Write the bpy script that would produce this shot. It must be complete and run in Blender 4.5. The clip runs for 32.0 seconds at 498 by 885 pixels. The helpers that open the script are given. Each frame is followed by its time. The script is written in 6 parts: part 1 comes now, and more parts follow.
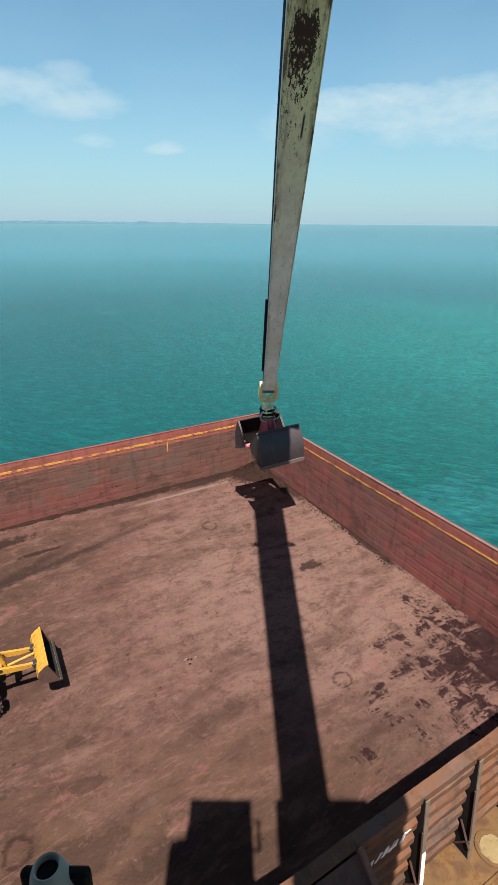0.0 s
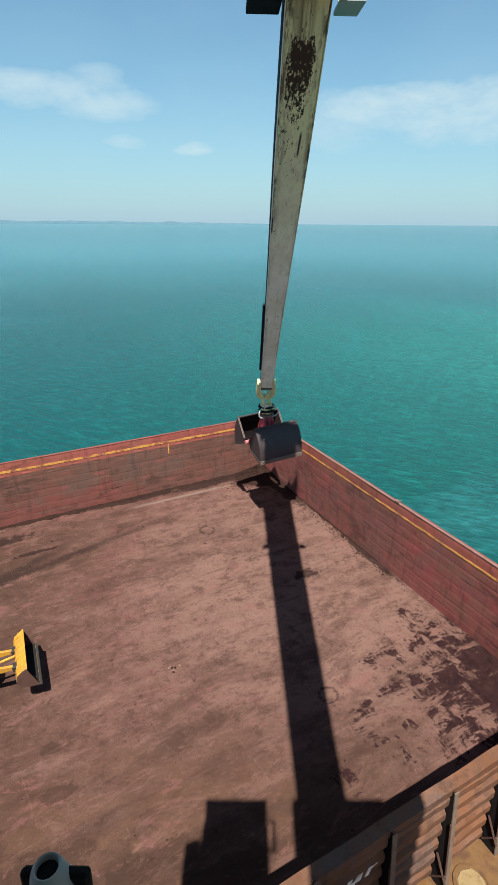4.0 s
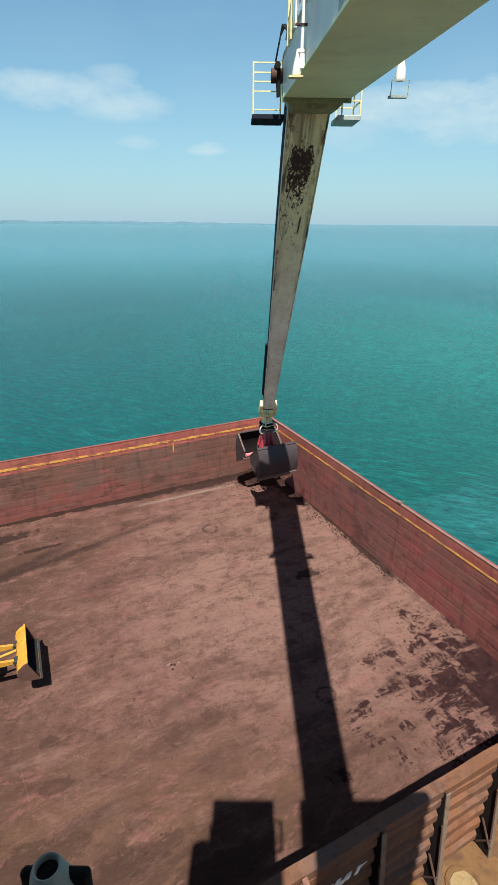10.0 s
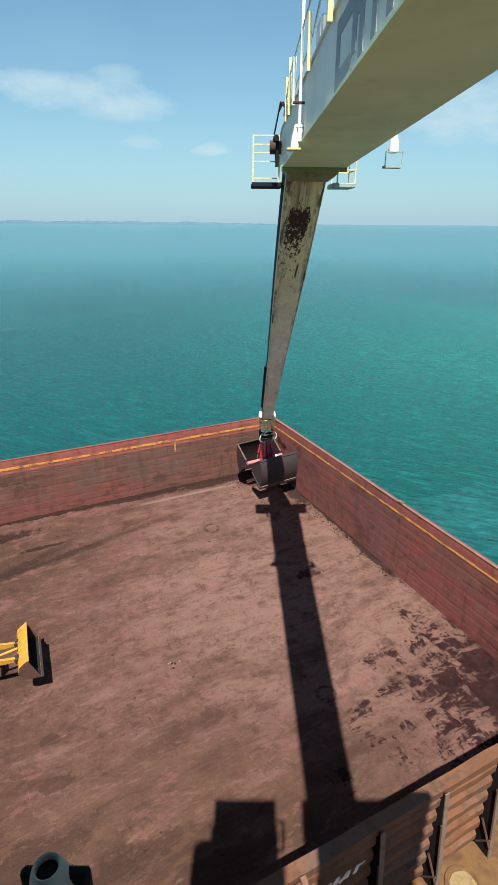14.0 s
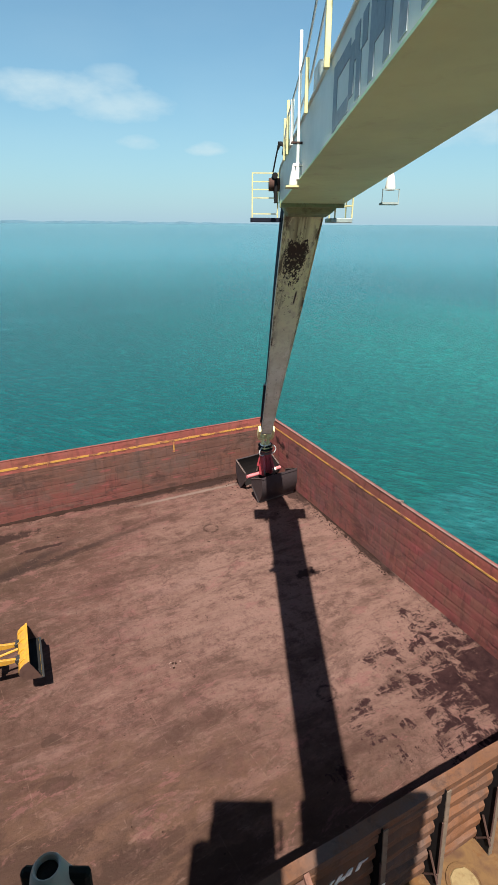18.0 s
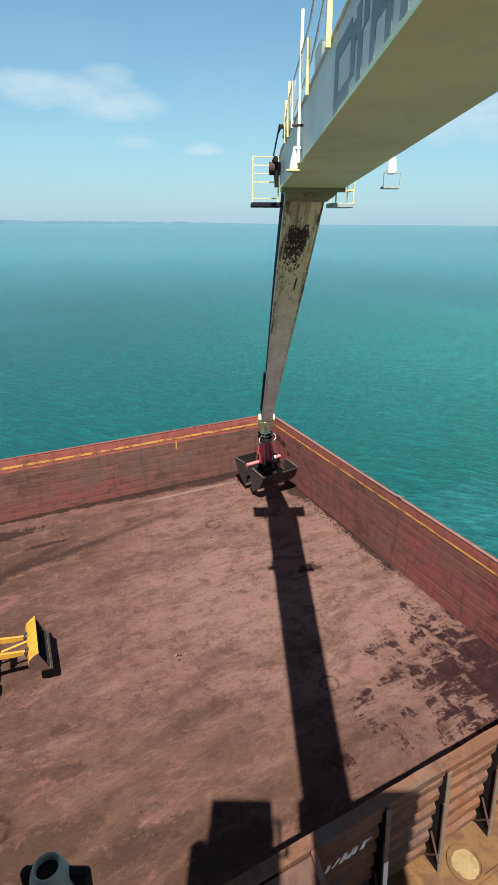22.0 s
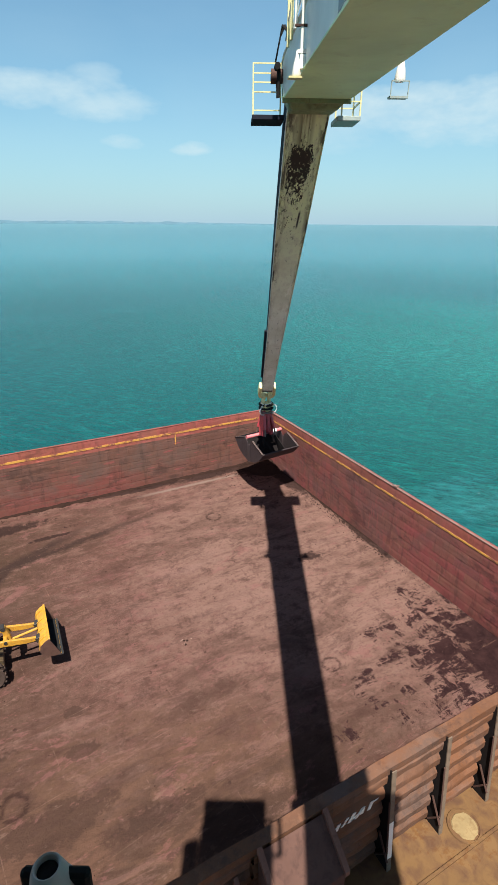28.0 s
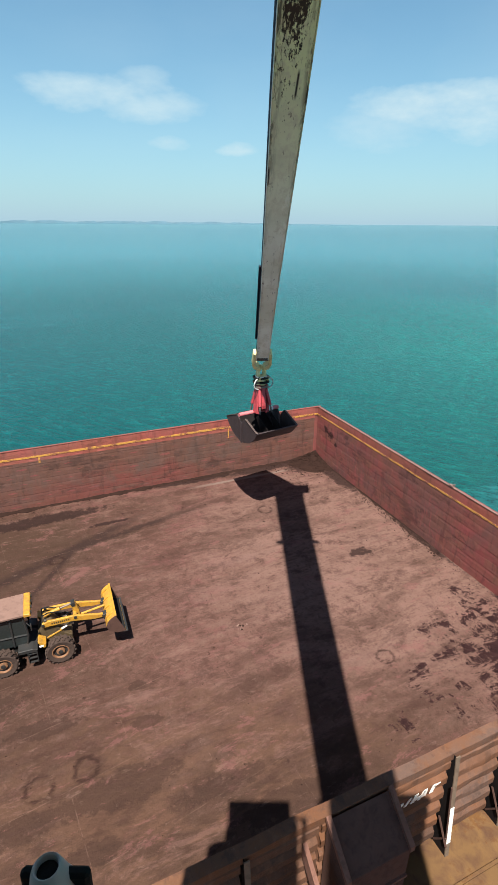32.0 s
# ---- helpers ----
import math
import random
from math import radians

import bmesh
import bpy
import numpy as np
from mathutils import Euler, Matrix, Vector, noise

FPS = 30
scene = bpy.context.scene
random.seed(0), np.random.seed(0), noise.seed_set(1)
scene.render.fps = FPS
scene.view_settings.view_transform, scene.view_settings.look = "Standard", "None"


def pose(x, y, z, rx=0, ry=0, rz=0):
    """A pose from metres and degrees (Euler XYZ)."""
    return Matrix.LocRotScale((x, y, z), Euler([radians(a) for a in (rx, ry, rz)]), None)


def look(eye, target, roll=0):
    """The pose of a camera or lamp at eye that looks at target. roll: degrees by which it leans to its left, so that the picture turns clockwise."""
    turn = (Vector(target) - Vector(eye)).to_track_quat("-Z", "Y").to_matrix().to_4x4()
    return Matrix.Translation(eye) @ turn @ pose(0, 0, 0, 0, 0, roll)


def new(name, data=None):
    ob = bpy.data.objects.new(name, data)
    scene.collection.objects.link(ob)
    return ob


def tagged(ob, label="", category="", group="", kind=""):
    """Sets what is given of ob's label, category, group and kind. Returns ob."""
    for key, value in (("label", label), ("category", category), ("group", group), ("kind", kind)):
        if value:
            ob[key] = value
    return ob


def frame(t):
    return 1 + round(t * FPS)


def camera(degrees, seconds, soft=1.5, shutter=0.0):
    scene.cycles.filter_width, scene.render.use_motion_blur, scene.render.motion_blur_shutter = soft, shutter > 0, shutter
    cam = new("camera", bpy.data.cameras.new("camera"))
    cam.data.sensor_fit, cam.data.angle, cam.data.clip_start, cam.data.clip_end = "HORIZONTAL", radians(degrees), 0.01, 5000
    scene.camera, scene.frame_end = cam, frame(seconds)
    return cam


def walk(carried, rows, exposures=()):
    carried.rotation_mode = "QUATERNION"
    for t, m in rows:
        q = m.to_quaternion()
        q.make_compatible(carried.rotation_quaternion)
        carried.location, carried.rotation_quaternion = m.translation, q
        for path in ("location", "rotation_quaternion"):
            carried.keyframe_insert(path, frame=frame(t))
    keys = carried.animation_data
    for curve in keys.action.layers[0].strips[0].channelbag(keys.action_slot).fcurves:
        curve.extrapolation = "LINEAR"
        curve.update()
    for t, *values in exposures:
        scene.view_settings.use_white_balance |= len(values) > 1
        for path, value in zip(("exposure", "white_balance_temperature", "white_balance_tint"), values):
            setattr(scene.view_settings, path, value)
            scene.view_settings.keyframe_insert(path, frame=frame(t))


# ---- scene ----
# seconds, eye x, y, z, heading in degrees
PATH = [
    (0, -21.628, -34.827, 19.928, -30.59),
    (0.5, -21.221, -34.858, 19.927, -30.37),
    (1, -20.821, -34.894, 19.919, -30.27),
    (1.5, -20.476, -34.924, 19.902, -30.24),
    (2, -20.238, -34.948, 19.890, -30.12),
    (2.5, -20.105, -34.977, 19.895, -29.76),
    (3, -20.024, -35.003, 19.909, -29.17),
    (3.5, -19.939, -35.022, 19.920, -28.43),
    (5.5, -19.838, -35.120, 19.981, -26.73),
    (6, -19.825, -35.133, 19.953, -26.52),
    (6.5, -19.790, -35.153, 19.926, -26.43),
    (7, -19.756, -35.181, 19.913, -26.47),
    (7.5, -19.729, -35.216, 19.915, -26.53),
    (8, -19.704, -35.243, 19.923, -26.51),
    (8.5, -19.674, -35.262, 19.932, -26.43),
    (9, -19.625, -35.289, 19.943, -26.42),
    (9.5, -19.560, -35.327, 19.953, -26.47),
    (10, -19.512, -35.365, 19.956, -26.53),
    (10.5, -19.502, -35.396, 19.946, -26.58),
    (11, -19.505, -35.419, 19.929, -26.59),
    (11.5, -19.501, -35.439, 19.915, -26.51),
    (12, -19.494, -35.456, 19.909, -26.38),
    (12.5, -19.481, -35.464, 19.911, -26.26),
    (13, -19.460, -35.457, 19.914, -26.20),
    (13.5, -19.447, -35.446, 19.921, -26.18),
    (14, -19.450, -35.435, 19.935, -26.18),
    (14.5, -19.465, -35.411, 19.940, -26.20),
    (16.5, -19.479, -35.390, 19.942, -26.37),
    (17, -19.518, -35.396, 19.947, -26.47),
    (17.5, -19.563, -35.403, 19.952, -26.54),
    (18, -19.603, -35.419, 19.959, -26.56),
    (18.5, -19.648, -35.451, 19.974, -26.56),
    (19, -19.707, -35.492, 19.990, -26.54),
    (19.5, -19.765, -35.528, 19.993, -26.52),
    (20, -19.825, -35.564, 19.992, -26.55),
    (20.5, -19.897, -35.612, 19.994, -26.63),
    (21, -19.968, -35.667, 19.998, -26.69),
    (21.5, -20.031, -35.724, 19.997, -26.75),
    (22, -20.100, -35.779, 19.996, -26.83),
    (22.5, -20.183, -35.836, 20.003, -26.89),
    (23, -20.265, -35.894, 20.010, -26.98),
    (23.5, -20.336, -35.951, 20.014, -27.16),
    (24, -20.405, -36.005, 20.013, -27.36),
    (24.5, -20.480, -36.054, 20.004, -27.51),
    (25, -20.549, -36.099, 19.992, -27.61),
    (25.5, -20.613, -36.139, 19.975, -27.71),
    (27.5, -20.962, -36.302, 19.878, -28.07),
    (28, -21.087, -36.343, 19.891, -28.03),
    (28.5, -21.219, -36.377, 19.883, -27.90),
    (29, -21.363, -36.404, 19.865, -27.65),
    (29.5, -21.523, -36.426, 19.849, -27.30),
    (30, -21.702, -36.446, 19.848, -26.86),
    (30.5, -21.902, -36.473, 19.859, -26.28),
    (31, -22.120, -36.508, 19.863, -25.54),
    (31.5, -22.362, -36.537, 19.845, -24.65),
    (32, -22.619, -36.545, 19.801, -23.61),
]
TILT, LEAN = -23.512, 0.422
cam = camera(52.22, 32.0, soft=1.25)
SKY_POWER, SUN_POWER = 0.052, 5.0
SKY_TINT = (0.76, 1.18, 1.19, 1)
HIGH_TINT = (1.10, 0.66, 0.56, 1)            # unseen high sky, tint added to warm and dim the shade
HAZE = (3.70, 5.40, 6.45, 1)
CLOUD_COLOUR = (5.8, 7.3, 7.8, 1)
# cloud banks: bearing, height, half width, rise, fall (degrees), weight
CLOUDS = [(81.0, 11.0, 7.0, 1.2, 2.0, 0.70), (76.0, 9.6, 5.0, 1.6, 1.3, 0.62), (76.6, 12.0, 2.4, 0.9, 1.6, 0.45), (74.4, 6.9, 2.2, 0.7, 0.7, 0.6), (67.8, 6.4, 2.2, 0.8, 0.6, 0.9),
          (46.0, 10.2, 10.5, 1.4, 3.2, 0.80), (38.0, 10.4, 9.0, 1.6, 4.0, 0.75), (54.0, 8.2, 6.0, 1.6, 2.0, 0.40)]
walk(cam, [(t, pose(x, y, z, 90 + TILT, 0, h) @ pose(0, 0, 0, 0, 0, LEAN)) for t, x, y, z, h in PATH],
     exposures=[(0, 1.09), (12, 1.08), (20, 1.12), (28, 1.15), (32, 1.15)])

# ---- light ----
SUN_AZ, SUN_EL = 61.3 + 180, 61.1          # where the sun stands, degrees from +x and above the horizon
world = bpy.data.worlds.new("sky")
scene.world = world
world.use_nodes = True
wt = world.node_tree
wt.nodes.clear()


def wnode(kind):
    return wt.nodes.new(kind)


def wmix(blend):
    n = wnode("ShaderNodeMix")
    n.data_type, n.blend_type = "RGBA", blend
    return n


def wmath(op, a, b=None, clamp=False):
    n = wnode("ShaderNodeMath")
    n.operation, n.use_clamp = op, clamp
    for slot, v in enumerate((a, b)):
        if v is None:
            continue
        if isinstance(v, (int, float)):
            n.inputs[slot].default_value = v
        else:
            wt.links.new(v, n.inputs[slot])
    return n.outputs[0]


sky = wnode("ShaderNodeTexSky")
sky.sky_type, sky.sun_disc = "NISHITA", False
sky.sun_elevation, sky.sun_rotation = radians(SUN_EL), radians(90 - SUN_AZ)
sky.air_density, sky.dust_density, sky.ozone_density = 1.0, 0.15, 2.2
coord = wnode("ShaderNodeTexCoord")
split = wnode("ShaderNodeSeparateXYZ")
wt.links.new(coord.outputs["Generated"], split.inputs[0])
elev = wmath("ARCSINE", split.outputs[2])
azim = wmath("ARCTAN2", split.outputs[1], split.outputs[0])
plane = wnode("ShaderNodeCombineXYZ")
wt.links.new(azim, plane.inputs[0])
wt.links.new(wmath("MULTIPLY", elev, 2.2), plane.inputs[1])
puff = wnode("ShaderNodeTexNoise")
puff.inputs["Scale"].default_value, puff.inputs["Detail"].default_value, puff.inputs["Roughness"].default_value = 9.0, 8.0, 0.58
wt.links.new(plane.outputs[0], puff.inputs["Vector"])
fine = wnode("ShaderNodeTexNoise")
fine.inputs["Scale"].default_value, fine.inputs["Detail"].default_value = 40.0, 6.0
wt.links.new(plane.outputs[0], fine.inputs["Vector"])


def bank(az, el, wide, up, down, weight):
    """One cloud bank: soft below, crisp on top. Degrees."""
    dx = wmath("DIVIDE", wmath("SUBTRACT", azim, radians(az)), radians(wide))
    dy = wmath("SUBTRACT", elev, radians(el))
    above = wmath("DIVIDE", wmath("MAXIMUM", dy, 0.0), radians(up))
    below = wmath("DIVIDE", wmath("MINIMUM", dy, 0.0), radians(down))
    r = wmath("ADD", wmath("MULTIPLY", dx, dx), wmath("ADD", wmath("MULTIPLY", above, above), wmath("MULTIPLY", below, below)))
    r = wmath("SUBTRACT", 1.15, r)
    r = wmath("ADD", r, wmath("MULTIPLY", wmath("SUBTRACT", puff.outputs[0], 0.5), 2.2))
    r = wmath("ADD", r, wmath("MULTIPLY", wmath("SUBTRACT", fine.outputs[0], 0.5), 0.9))
    return wmath("MULTIPLY", wmath("MULTIPLY", r, 0.75, clamp=True), weight)


cover = None
for b in CLOUDS:
    c = bank(*b)
    cover = c if cover is None else wmath("MAXIMUM", cover, c)
veil = wnode("ShaderNodeTexNoise")
veil.inputs["Scale"].default_value, veil.inputs["Detail"].default_value = 3.0, 5.0
wt.links.new(plane.outputs[0], veil.inputs["Vector"])
low = wmath("MULTIPLY", wmath("MULTIPLY", wmath("SUBTRACT", veil.outputs[0], 0.42), 1.6, clamp=True), 0.17)
cover = wmath("MAXIMUM", cover, low)
mix = wmix("MIX")
wt.links.new(cover, mix.inputs["Factor"])
hue = wmix("MULTIPLY")
hue.inputs["Factor"].default_value = 1.0
wt.links.new(sky.outputs[0], hue.inputs["A"])
tint = wmix("MIX")
climb = wnode("ShaderNodeMapRange")
climb.interpolation_type = "SMOOTHSTEP"
wt.links.new(elev, climb.inputs[0])
climb.inputs[1].default_value, climb.inputs[2].default_value = radians(18), radians(60)
wt.links.new(climb.outputs[0], tint.inputs["Factor"])
tint.inputs["A"].default_value, tint.inputs["B"].default_value = SKY_TINT, HIGH_TINT
wt.links.new(tint.outputs["Result"], hue.inputs["B"])
haze = wmix("MIX")                                # pale sea haze low over the horizon
wt.links.new(wmath("MULTIPLY", wmath("POWER", 2.718, wmath("DIVIDE", wmath("MAXIMUM", elev, 0.0), -radians(10.5))), 0.97), haze.inputs["Factor"])
wt.links.new(hue.outputs["Result"], haze.inputs["A"])
haze.inputs["B"].default_value = HAZE
wt.links.new(haze.outputs["Result"], mix.inputs["A"])
mix.inputs["B"].default_value = CLOUD_COLOUR
bg = wnode("ShaderNodeBackground")
bg.inputs[1].default_value = SKY_POWER
wt.links.new(mix.outputs["Result"], bg.inputs[0])
wt.links.new(bg.outputs[0], wnode("ShaderNodeOutputWorld").inputs[0])

sun = new("sun", bpy.data.lights.new("sun", "SUN"))
sun.data.energy, sun.data.angle, sun.data.color = SUN_POWER, radians(0.53), (1.0, 0.93, 0.84)
away = Vector((math.cos(radians(SUN_AZ)) * math.cos(radians(SUN_EL)), math.sin(radians(SUN_AZ)) * math.cos(radians(SUN_EL)), math.sin(radians(SUN_EL))))
sun.matrix_world = look(away * 80, (0, 0, 0))

# ---- materials ----
class Nodes:
    """A small writer of node materials."""

    def __init__(self, name):
        self.mat = bpy.data.materials.new(name)
        self.mat.use_nodes = True
        self.t = self.mat.node_tree
        self.bsdf = self.t.nodes["Principled BSDF"]
        self.out = self.t.nodes["Material Output"]

    def node(self, kind):
        return self.t.nodes.new(kind)

    def put(self, v, slot):
        if isinstance(v, (int, float, tuple)):
            slot.default_value = v
        else:
            self.t.links.new(v, slot)

    def math(self, op, a, b=0.0, clamp=False):
        n = self.node("ShaderNodeMath")
        n.operation, n.use_clamp = op, clamp
        self.put(a, n.inputs[0])
        self.put(b, n.inputs[1])
        return n.outputs[0]

    def coords(self, where="object", scale=(1, 1, 1), turn=(0, 0, 0), shift=(0, 0, 0)):
        if where == "world":
            v = self.node("ShaderNodeNewGeometry").outputs["Position"]
        else:
            v = self.node("ShaderNodeTexCoord").outputs["Object"]
        m = self.node("ShaderNodeMapping")
        self.t.links.new(v, m.inputs[0])
        m.inputs["Location"].default_value = shift
        m.inputs["Rotation"].default_value = [radians(a) for a in turn]
        m.inputs["Scale"].default_value = scale
        return m.outputs[0]

    def noise(self, vec, scale, detail=6.0, rough=0.55, warp=0.0):
        n = self.node("ShaderNodeTexNoise")
        self.t.links.new(vec, n.inputs["Vector"])
        n.inputs["Scale"].default_value, n.inputs["Detail"].default_value = scale, detail
        n.inputs["Roughness"].default_value, n.inputs["Distortion"].default_value = rough, warp
        return n.outputs[0]

    def band(self, v, lo, hi, a=0.0, b=1.0):
        n = self.node("ShaderNodeMapRange")
        n.clamp = True
        self.put(v, n.inputs[0])
        for k, x in enumerate((lo, hi, a, b)):
            n.inputs[1 + k].default_value = x
        return n.outputs[0]

    def mix(self, f, a, b, blend="MIX"):
        n = self.node("ShaderNodeMix")
        n.data_type, n.blend_type = "RGBA", blend
        self.put(f, n.inputs["Factor"])
        for v, s in ((a, n.inputs["A"]), (b, n.inputs["B"])):
            self.put((*v, 1) if isinstance(v, tuple) and len(v) == 3 else v, s)
        return n.outputs["Result"]

    def done(self, colour, rough, bump=None, strength=0.3, distance=0.02, metal=0.0, gloss=0.5):
        self.bsdf.inputs["Specular IOR Level"].default_value = gloss
        self.put((*colour, 1) if isinstance(colour, tuple) and len(colour) == 3 else colour, self.bsdf.inputs["Base Color"])
        self.put(rough, self.bsdf.inputs["Roughness"])
        self.put(metal, self.bsdf.inputs["Metallic"])
        if bump is not None:
            b = self.node("ShaderNodeBump")
            b.inputs["Strength"].default_value, b.inputs["Distance"].default_value = strength, distance
            self.t.links.new(bump, b.inputs["Height"])
            self.t.links.new(b.outputs[0], self.bsdf.inputs["Normal"])
        return self.mat


def worn(name, base, wear, dirt, scale=1.0, rough=0.55, metal=0.0, where="object", wear_at=0.62, dirt_at=0.5, streak=1.0, bump=0.25, vary=0.0):
    """Painted or bare metal: grain, worn patches, dirt streaks."""
    n = Nodes(name)
    v = n.coords(where)
    long = n.coords(where, scale=(1, 1, 0.16 if streak > 1 else 1))
    big = n.noise(v, 0.7 * scale, 5)
    small = n.noise(v, 6.0 * scale, 8, 0.65)
    grime = n.noise(long, 2.2 * scale, 7, 0.6, 0.6)
    c = n.mix(n.band(big, 0.3, 0.7), tuple(x * 0.86 for x in base), tuple(min(1, x * 1.1) for x in base))
    if vary:
        r = n.node("ShaderNodeObjectInfo").outputs["Random"]
        c = n.mix(n.band(r, 0, 1, 0, vary), c, wear)
    c = n.mix(n.band(n.math("ADD", n.math("MULTIPLY", small, 0.5), n.math("MULTIPLY", big, 0.5)), wear_at, wear_at + 0.05), c, wear)
    c = n.mix(n.band(grime, dirt_at, dirt_at + 0.28, 0, 0.85), c, dirt)
    r = n.band(small, 0.2, 0.8, rough - 0.1, min(1, rough + 0.15))
    return n.done(c, r, small, bump, 0.02, metal, gloss=0.12 if rough > 0.74 else 0.5)


def plain(name, colour, rough=0.5, metal=0.0, scale=8.0):
    n = Nodes(name)
    s = n.noise(n.coords(), scale, 6)
    c = n.mix(n.band(s, 0.3, 0.7), tuple(x * 0.8 for x in colour), tuple(min(1, x * 1.12) for x in colour))
    return n.done(c, n.band(s, 0.2, 0.8, max(0.03, rough - 0.08), rough + 0.1), s, 0.15, 0.01, metal)


def hold_floor():
    """Steel deck under a thin coat of brushed ore dust, scraped bare in places."""
    n = Nodes("hold_floor_dirt")
    w = n.coords("world")
    lanes = n.coords("world", scale=(0.36, 1.0, 1.0), turn=(0, 0, -6))
    cross = n.coords("world", scale=(0.36, 1.0, 1.0), turn=(0, 0, -27))
    big = n.noise(w, 0.16, 3, 0.5, 0.3)
    mid = n.noise(w, 0.9, 12, 0.76, 0.15)
    sweep = n.noise(lanes, 1.0, 12, 0.74, 0.2)
    sweep2 = n.noise(cross, 0.9, 12, 0.74, 0.25)
    fleck = n.noise(lanes, 4.0, 8, 0.7)
    grit = n.noise(w, 12.0, 8, 0.75)
    blot = n.noise(w, 1.9, 12, 0.76, 0.1)
    s = n.node("ShaderNodeSeparateXYZ")
    n.t.links.new(n.node("ShaderNodeNewGeometry").outputs["Position"], s.inputs[0])

    def blob(x, y, rx, ry, ragged=2.4):
        dx = n.math("DIVIDE", n.math("SUBTRACT", s.outputs[0], x), rx)
        dy = n.math("DIVIDE", n.math("SUBTRACT", s.outputs[1], y), ry)
        d = n.math("ADD", n.math("MULTIPLY", dx, dx), n.math("MULTIPLY", dy, dy))
        d = n.math("ADD", n.math("SUBTRACT", 1.0, d), n.math("MULTIPLY", n.math("SUBTRACT", sweep2, 0.5), ragged))
        return n.math("ADD", d, n.math("MULTIPLY", n.math("SUBTRACT", blot, 0.5), ragged * 1.3))

    c = n.mix(n.band(big, 0.36, 0.64), (0.0926, 0.0463, 0.0361), (0.1124, 0.0587, 0.0469))
    # bare pink primer on some deck plates
    brick = n.node("ShaderNodeTexBrick")
    n.t.links.new(n.coords("world", turn=(0, 0, 1.2)), brick.inputs["Vector"])
    brick.inputs["Color1"].default_value, brick.inputs["Color2"].default_value = (0, 0, 0, 1), (1, 1, 1, 1)
    brick.inputs["Scale"].default_value, brick.inputs["Mortar Size"].default_value = 1.0, 0.022
    brick.inputs["Brick Width"].default_value, brick.inputs["Row Height"].default_value = 3.6, 1.9
    tone = n.node("ShaderNodeRGBToBW")
    n.t.links.new(brick.outputs["Color"], tone.inputs[0])
    bare = n.math("MULTIPLY", n.band(tone.outputs[0], 0.45, 0.85), n.band(sweep2, 0.48, 0.58, 0, 0.75))
    c = n.mix(bare, c, (0.1310, 0.0551, 0.0507))
    c = n.mix(n.band(n.noise(w, 0.55, 10, 0.72, 0.2), 0.55, 0.66, 0, 0.55), c, (0.1329, 0.0539, 0.0495))
    # paler tan over one side of the hold
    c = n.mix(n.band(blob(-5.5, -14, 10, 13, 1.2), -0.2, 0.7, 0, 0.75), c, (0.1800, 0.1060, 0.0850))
    calm = c
    # brushed dust: dark and pale lanes, then finer flecks
    c = n.mix(n.band(sweep, 0.51, 0.62, 0, 0.7), c, (0.0506, 0.0253, 0.0203))
    c = n.mix(n.band(sweep2, 0.38, 0.49, 0.5, 0), c, (0.0544, 0.0276, 0.0215))
    c = n.mix(n.band(sweep, 0.36, 0.46, 0.65, 0), c, (0.1545, 0.0927, 0.0748))
    c = n.mix(0.50, c, calm)
    c = n.mix(n.band(mid, 0.53, 0.59, 0, 0.6), c, (0.1452, 0.0832, 0.0659))
    c = n.mix(n.band(mid, 0.40, 0.47, 0.62, 0), c, (0.0464, 0.0235, 0.0190))
    c = n.mix(n.band(fleck, 0.55, 0.66, 0, 0.26), c, (0.0433, 0.0216, 0.0178))
    c = n.mix(n.band(fleck, 0.34, 0.46, 0.30, 0), c, (0.1668, 0.1008, 0.0824))
    fine = n.noise(w, 3.6, 10, 0.78, 0.1)
    c = n.mix(n.band(fine, 0.53, 0.60, 0, 0.46), c, (0.0482, 0.0246, 0.0203))
    c = n.mix(n.band(fine, 0.36, 0.47, 0.35, 0), c, (0.1482, 0.0822, 0.0685))
    # broad soft patches of darker and lighter dust
    wide = n.noise(cross, 0.42, 8, 0.66, 0.5)
    c = n.mix(n.band(wide, 0.52, 0.60, 0, 0.45), c, (0.0543, 0.0297, 0.0226))
    c = n.mix(n.band(wide, 0.34, 0.45, 0.35, 0), c, (0.1566, 0.0934, 0.0784))
    # darker brown over the left and near parts of the floor
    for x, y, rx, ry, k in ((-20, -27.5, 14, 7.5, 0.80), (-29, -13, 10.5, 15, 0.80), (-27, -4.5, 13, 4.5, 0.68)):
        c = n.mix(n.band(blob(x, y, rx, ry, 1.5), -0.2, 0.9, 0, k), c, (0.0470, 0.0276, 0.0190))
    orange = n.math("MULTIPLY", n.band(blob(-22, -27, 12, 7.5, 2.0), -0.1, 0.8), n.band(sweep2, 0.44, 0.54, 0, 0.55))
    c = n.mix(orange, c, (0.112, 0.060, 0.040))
    # brushed smears with crisp edges, dark dirt and bare pink plate between
    smear = n.noise(n.coords("world", scale=(0.34, 1.0, 1.0), turn=(0, 0, -14)), 0.75, 14, 0.80, 0.35)
    smear2 = n.noise(n.coords("world", scale=(0.5, 1.0, 1.0), turn=(0, 0, -38)), 0.55, 14, 0.78, 0.3)
    c = n.mix(n.band(smear, 0.54, 0.60, 0, 0.40), c, (0.044, 0.023, 0.0185))
    c = n.mix(n.band(smear, 0.40, 0.46, 0.34, 0), c, (0.176, 0.096, 0.079))
    c = n.mix(n.band(smear2, 0.55, 0.60, 0, 0.42), c, (0.040, 0.0215, 0.0165))
    c = n.mix(n.band(smear2, 0.40, 0.435, 0.45, 0), c, (0.168, 0.074, 0.067))
    dabs = None
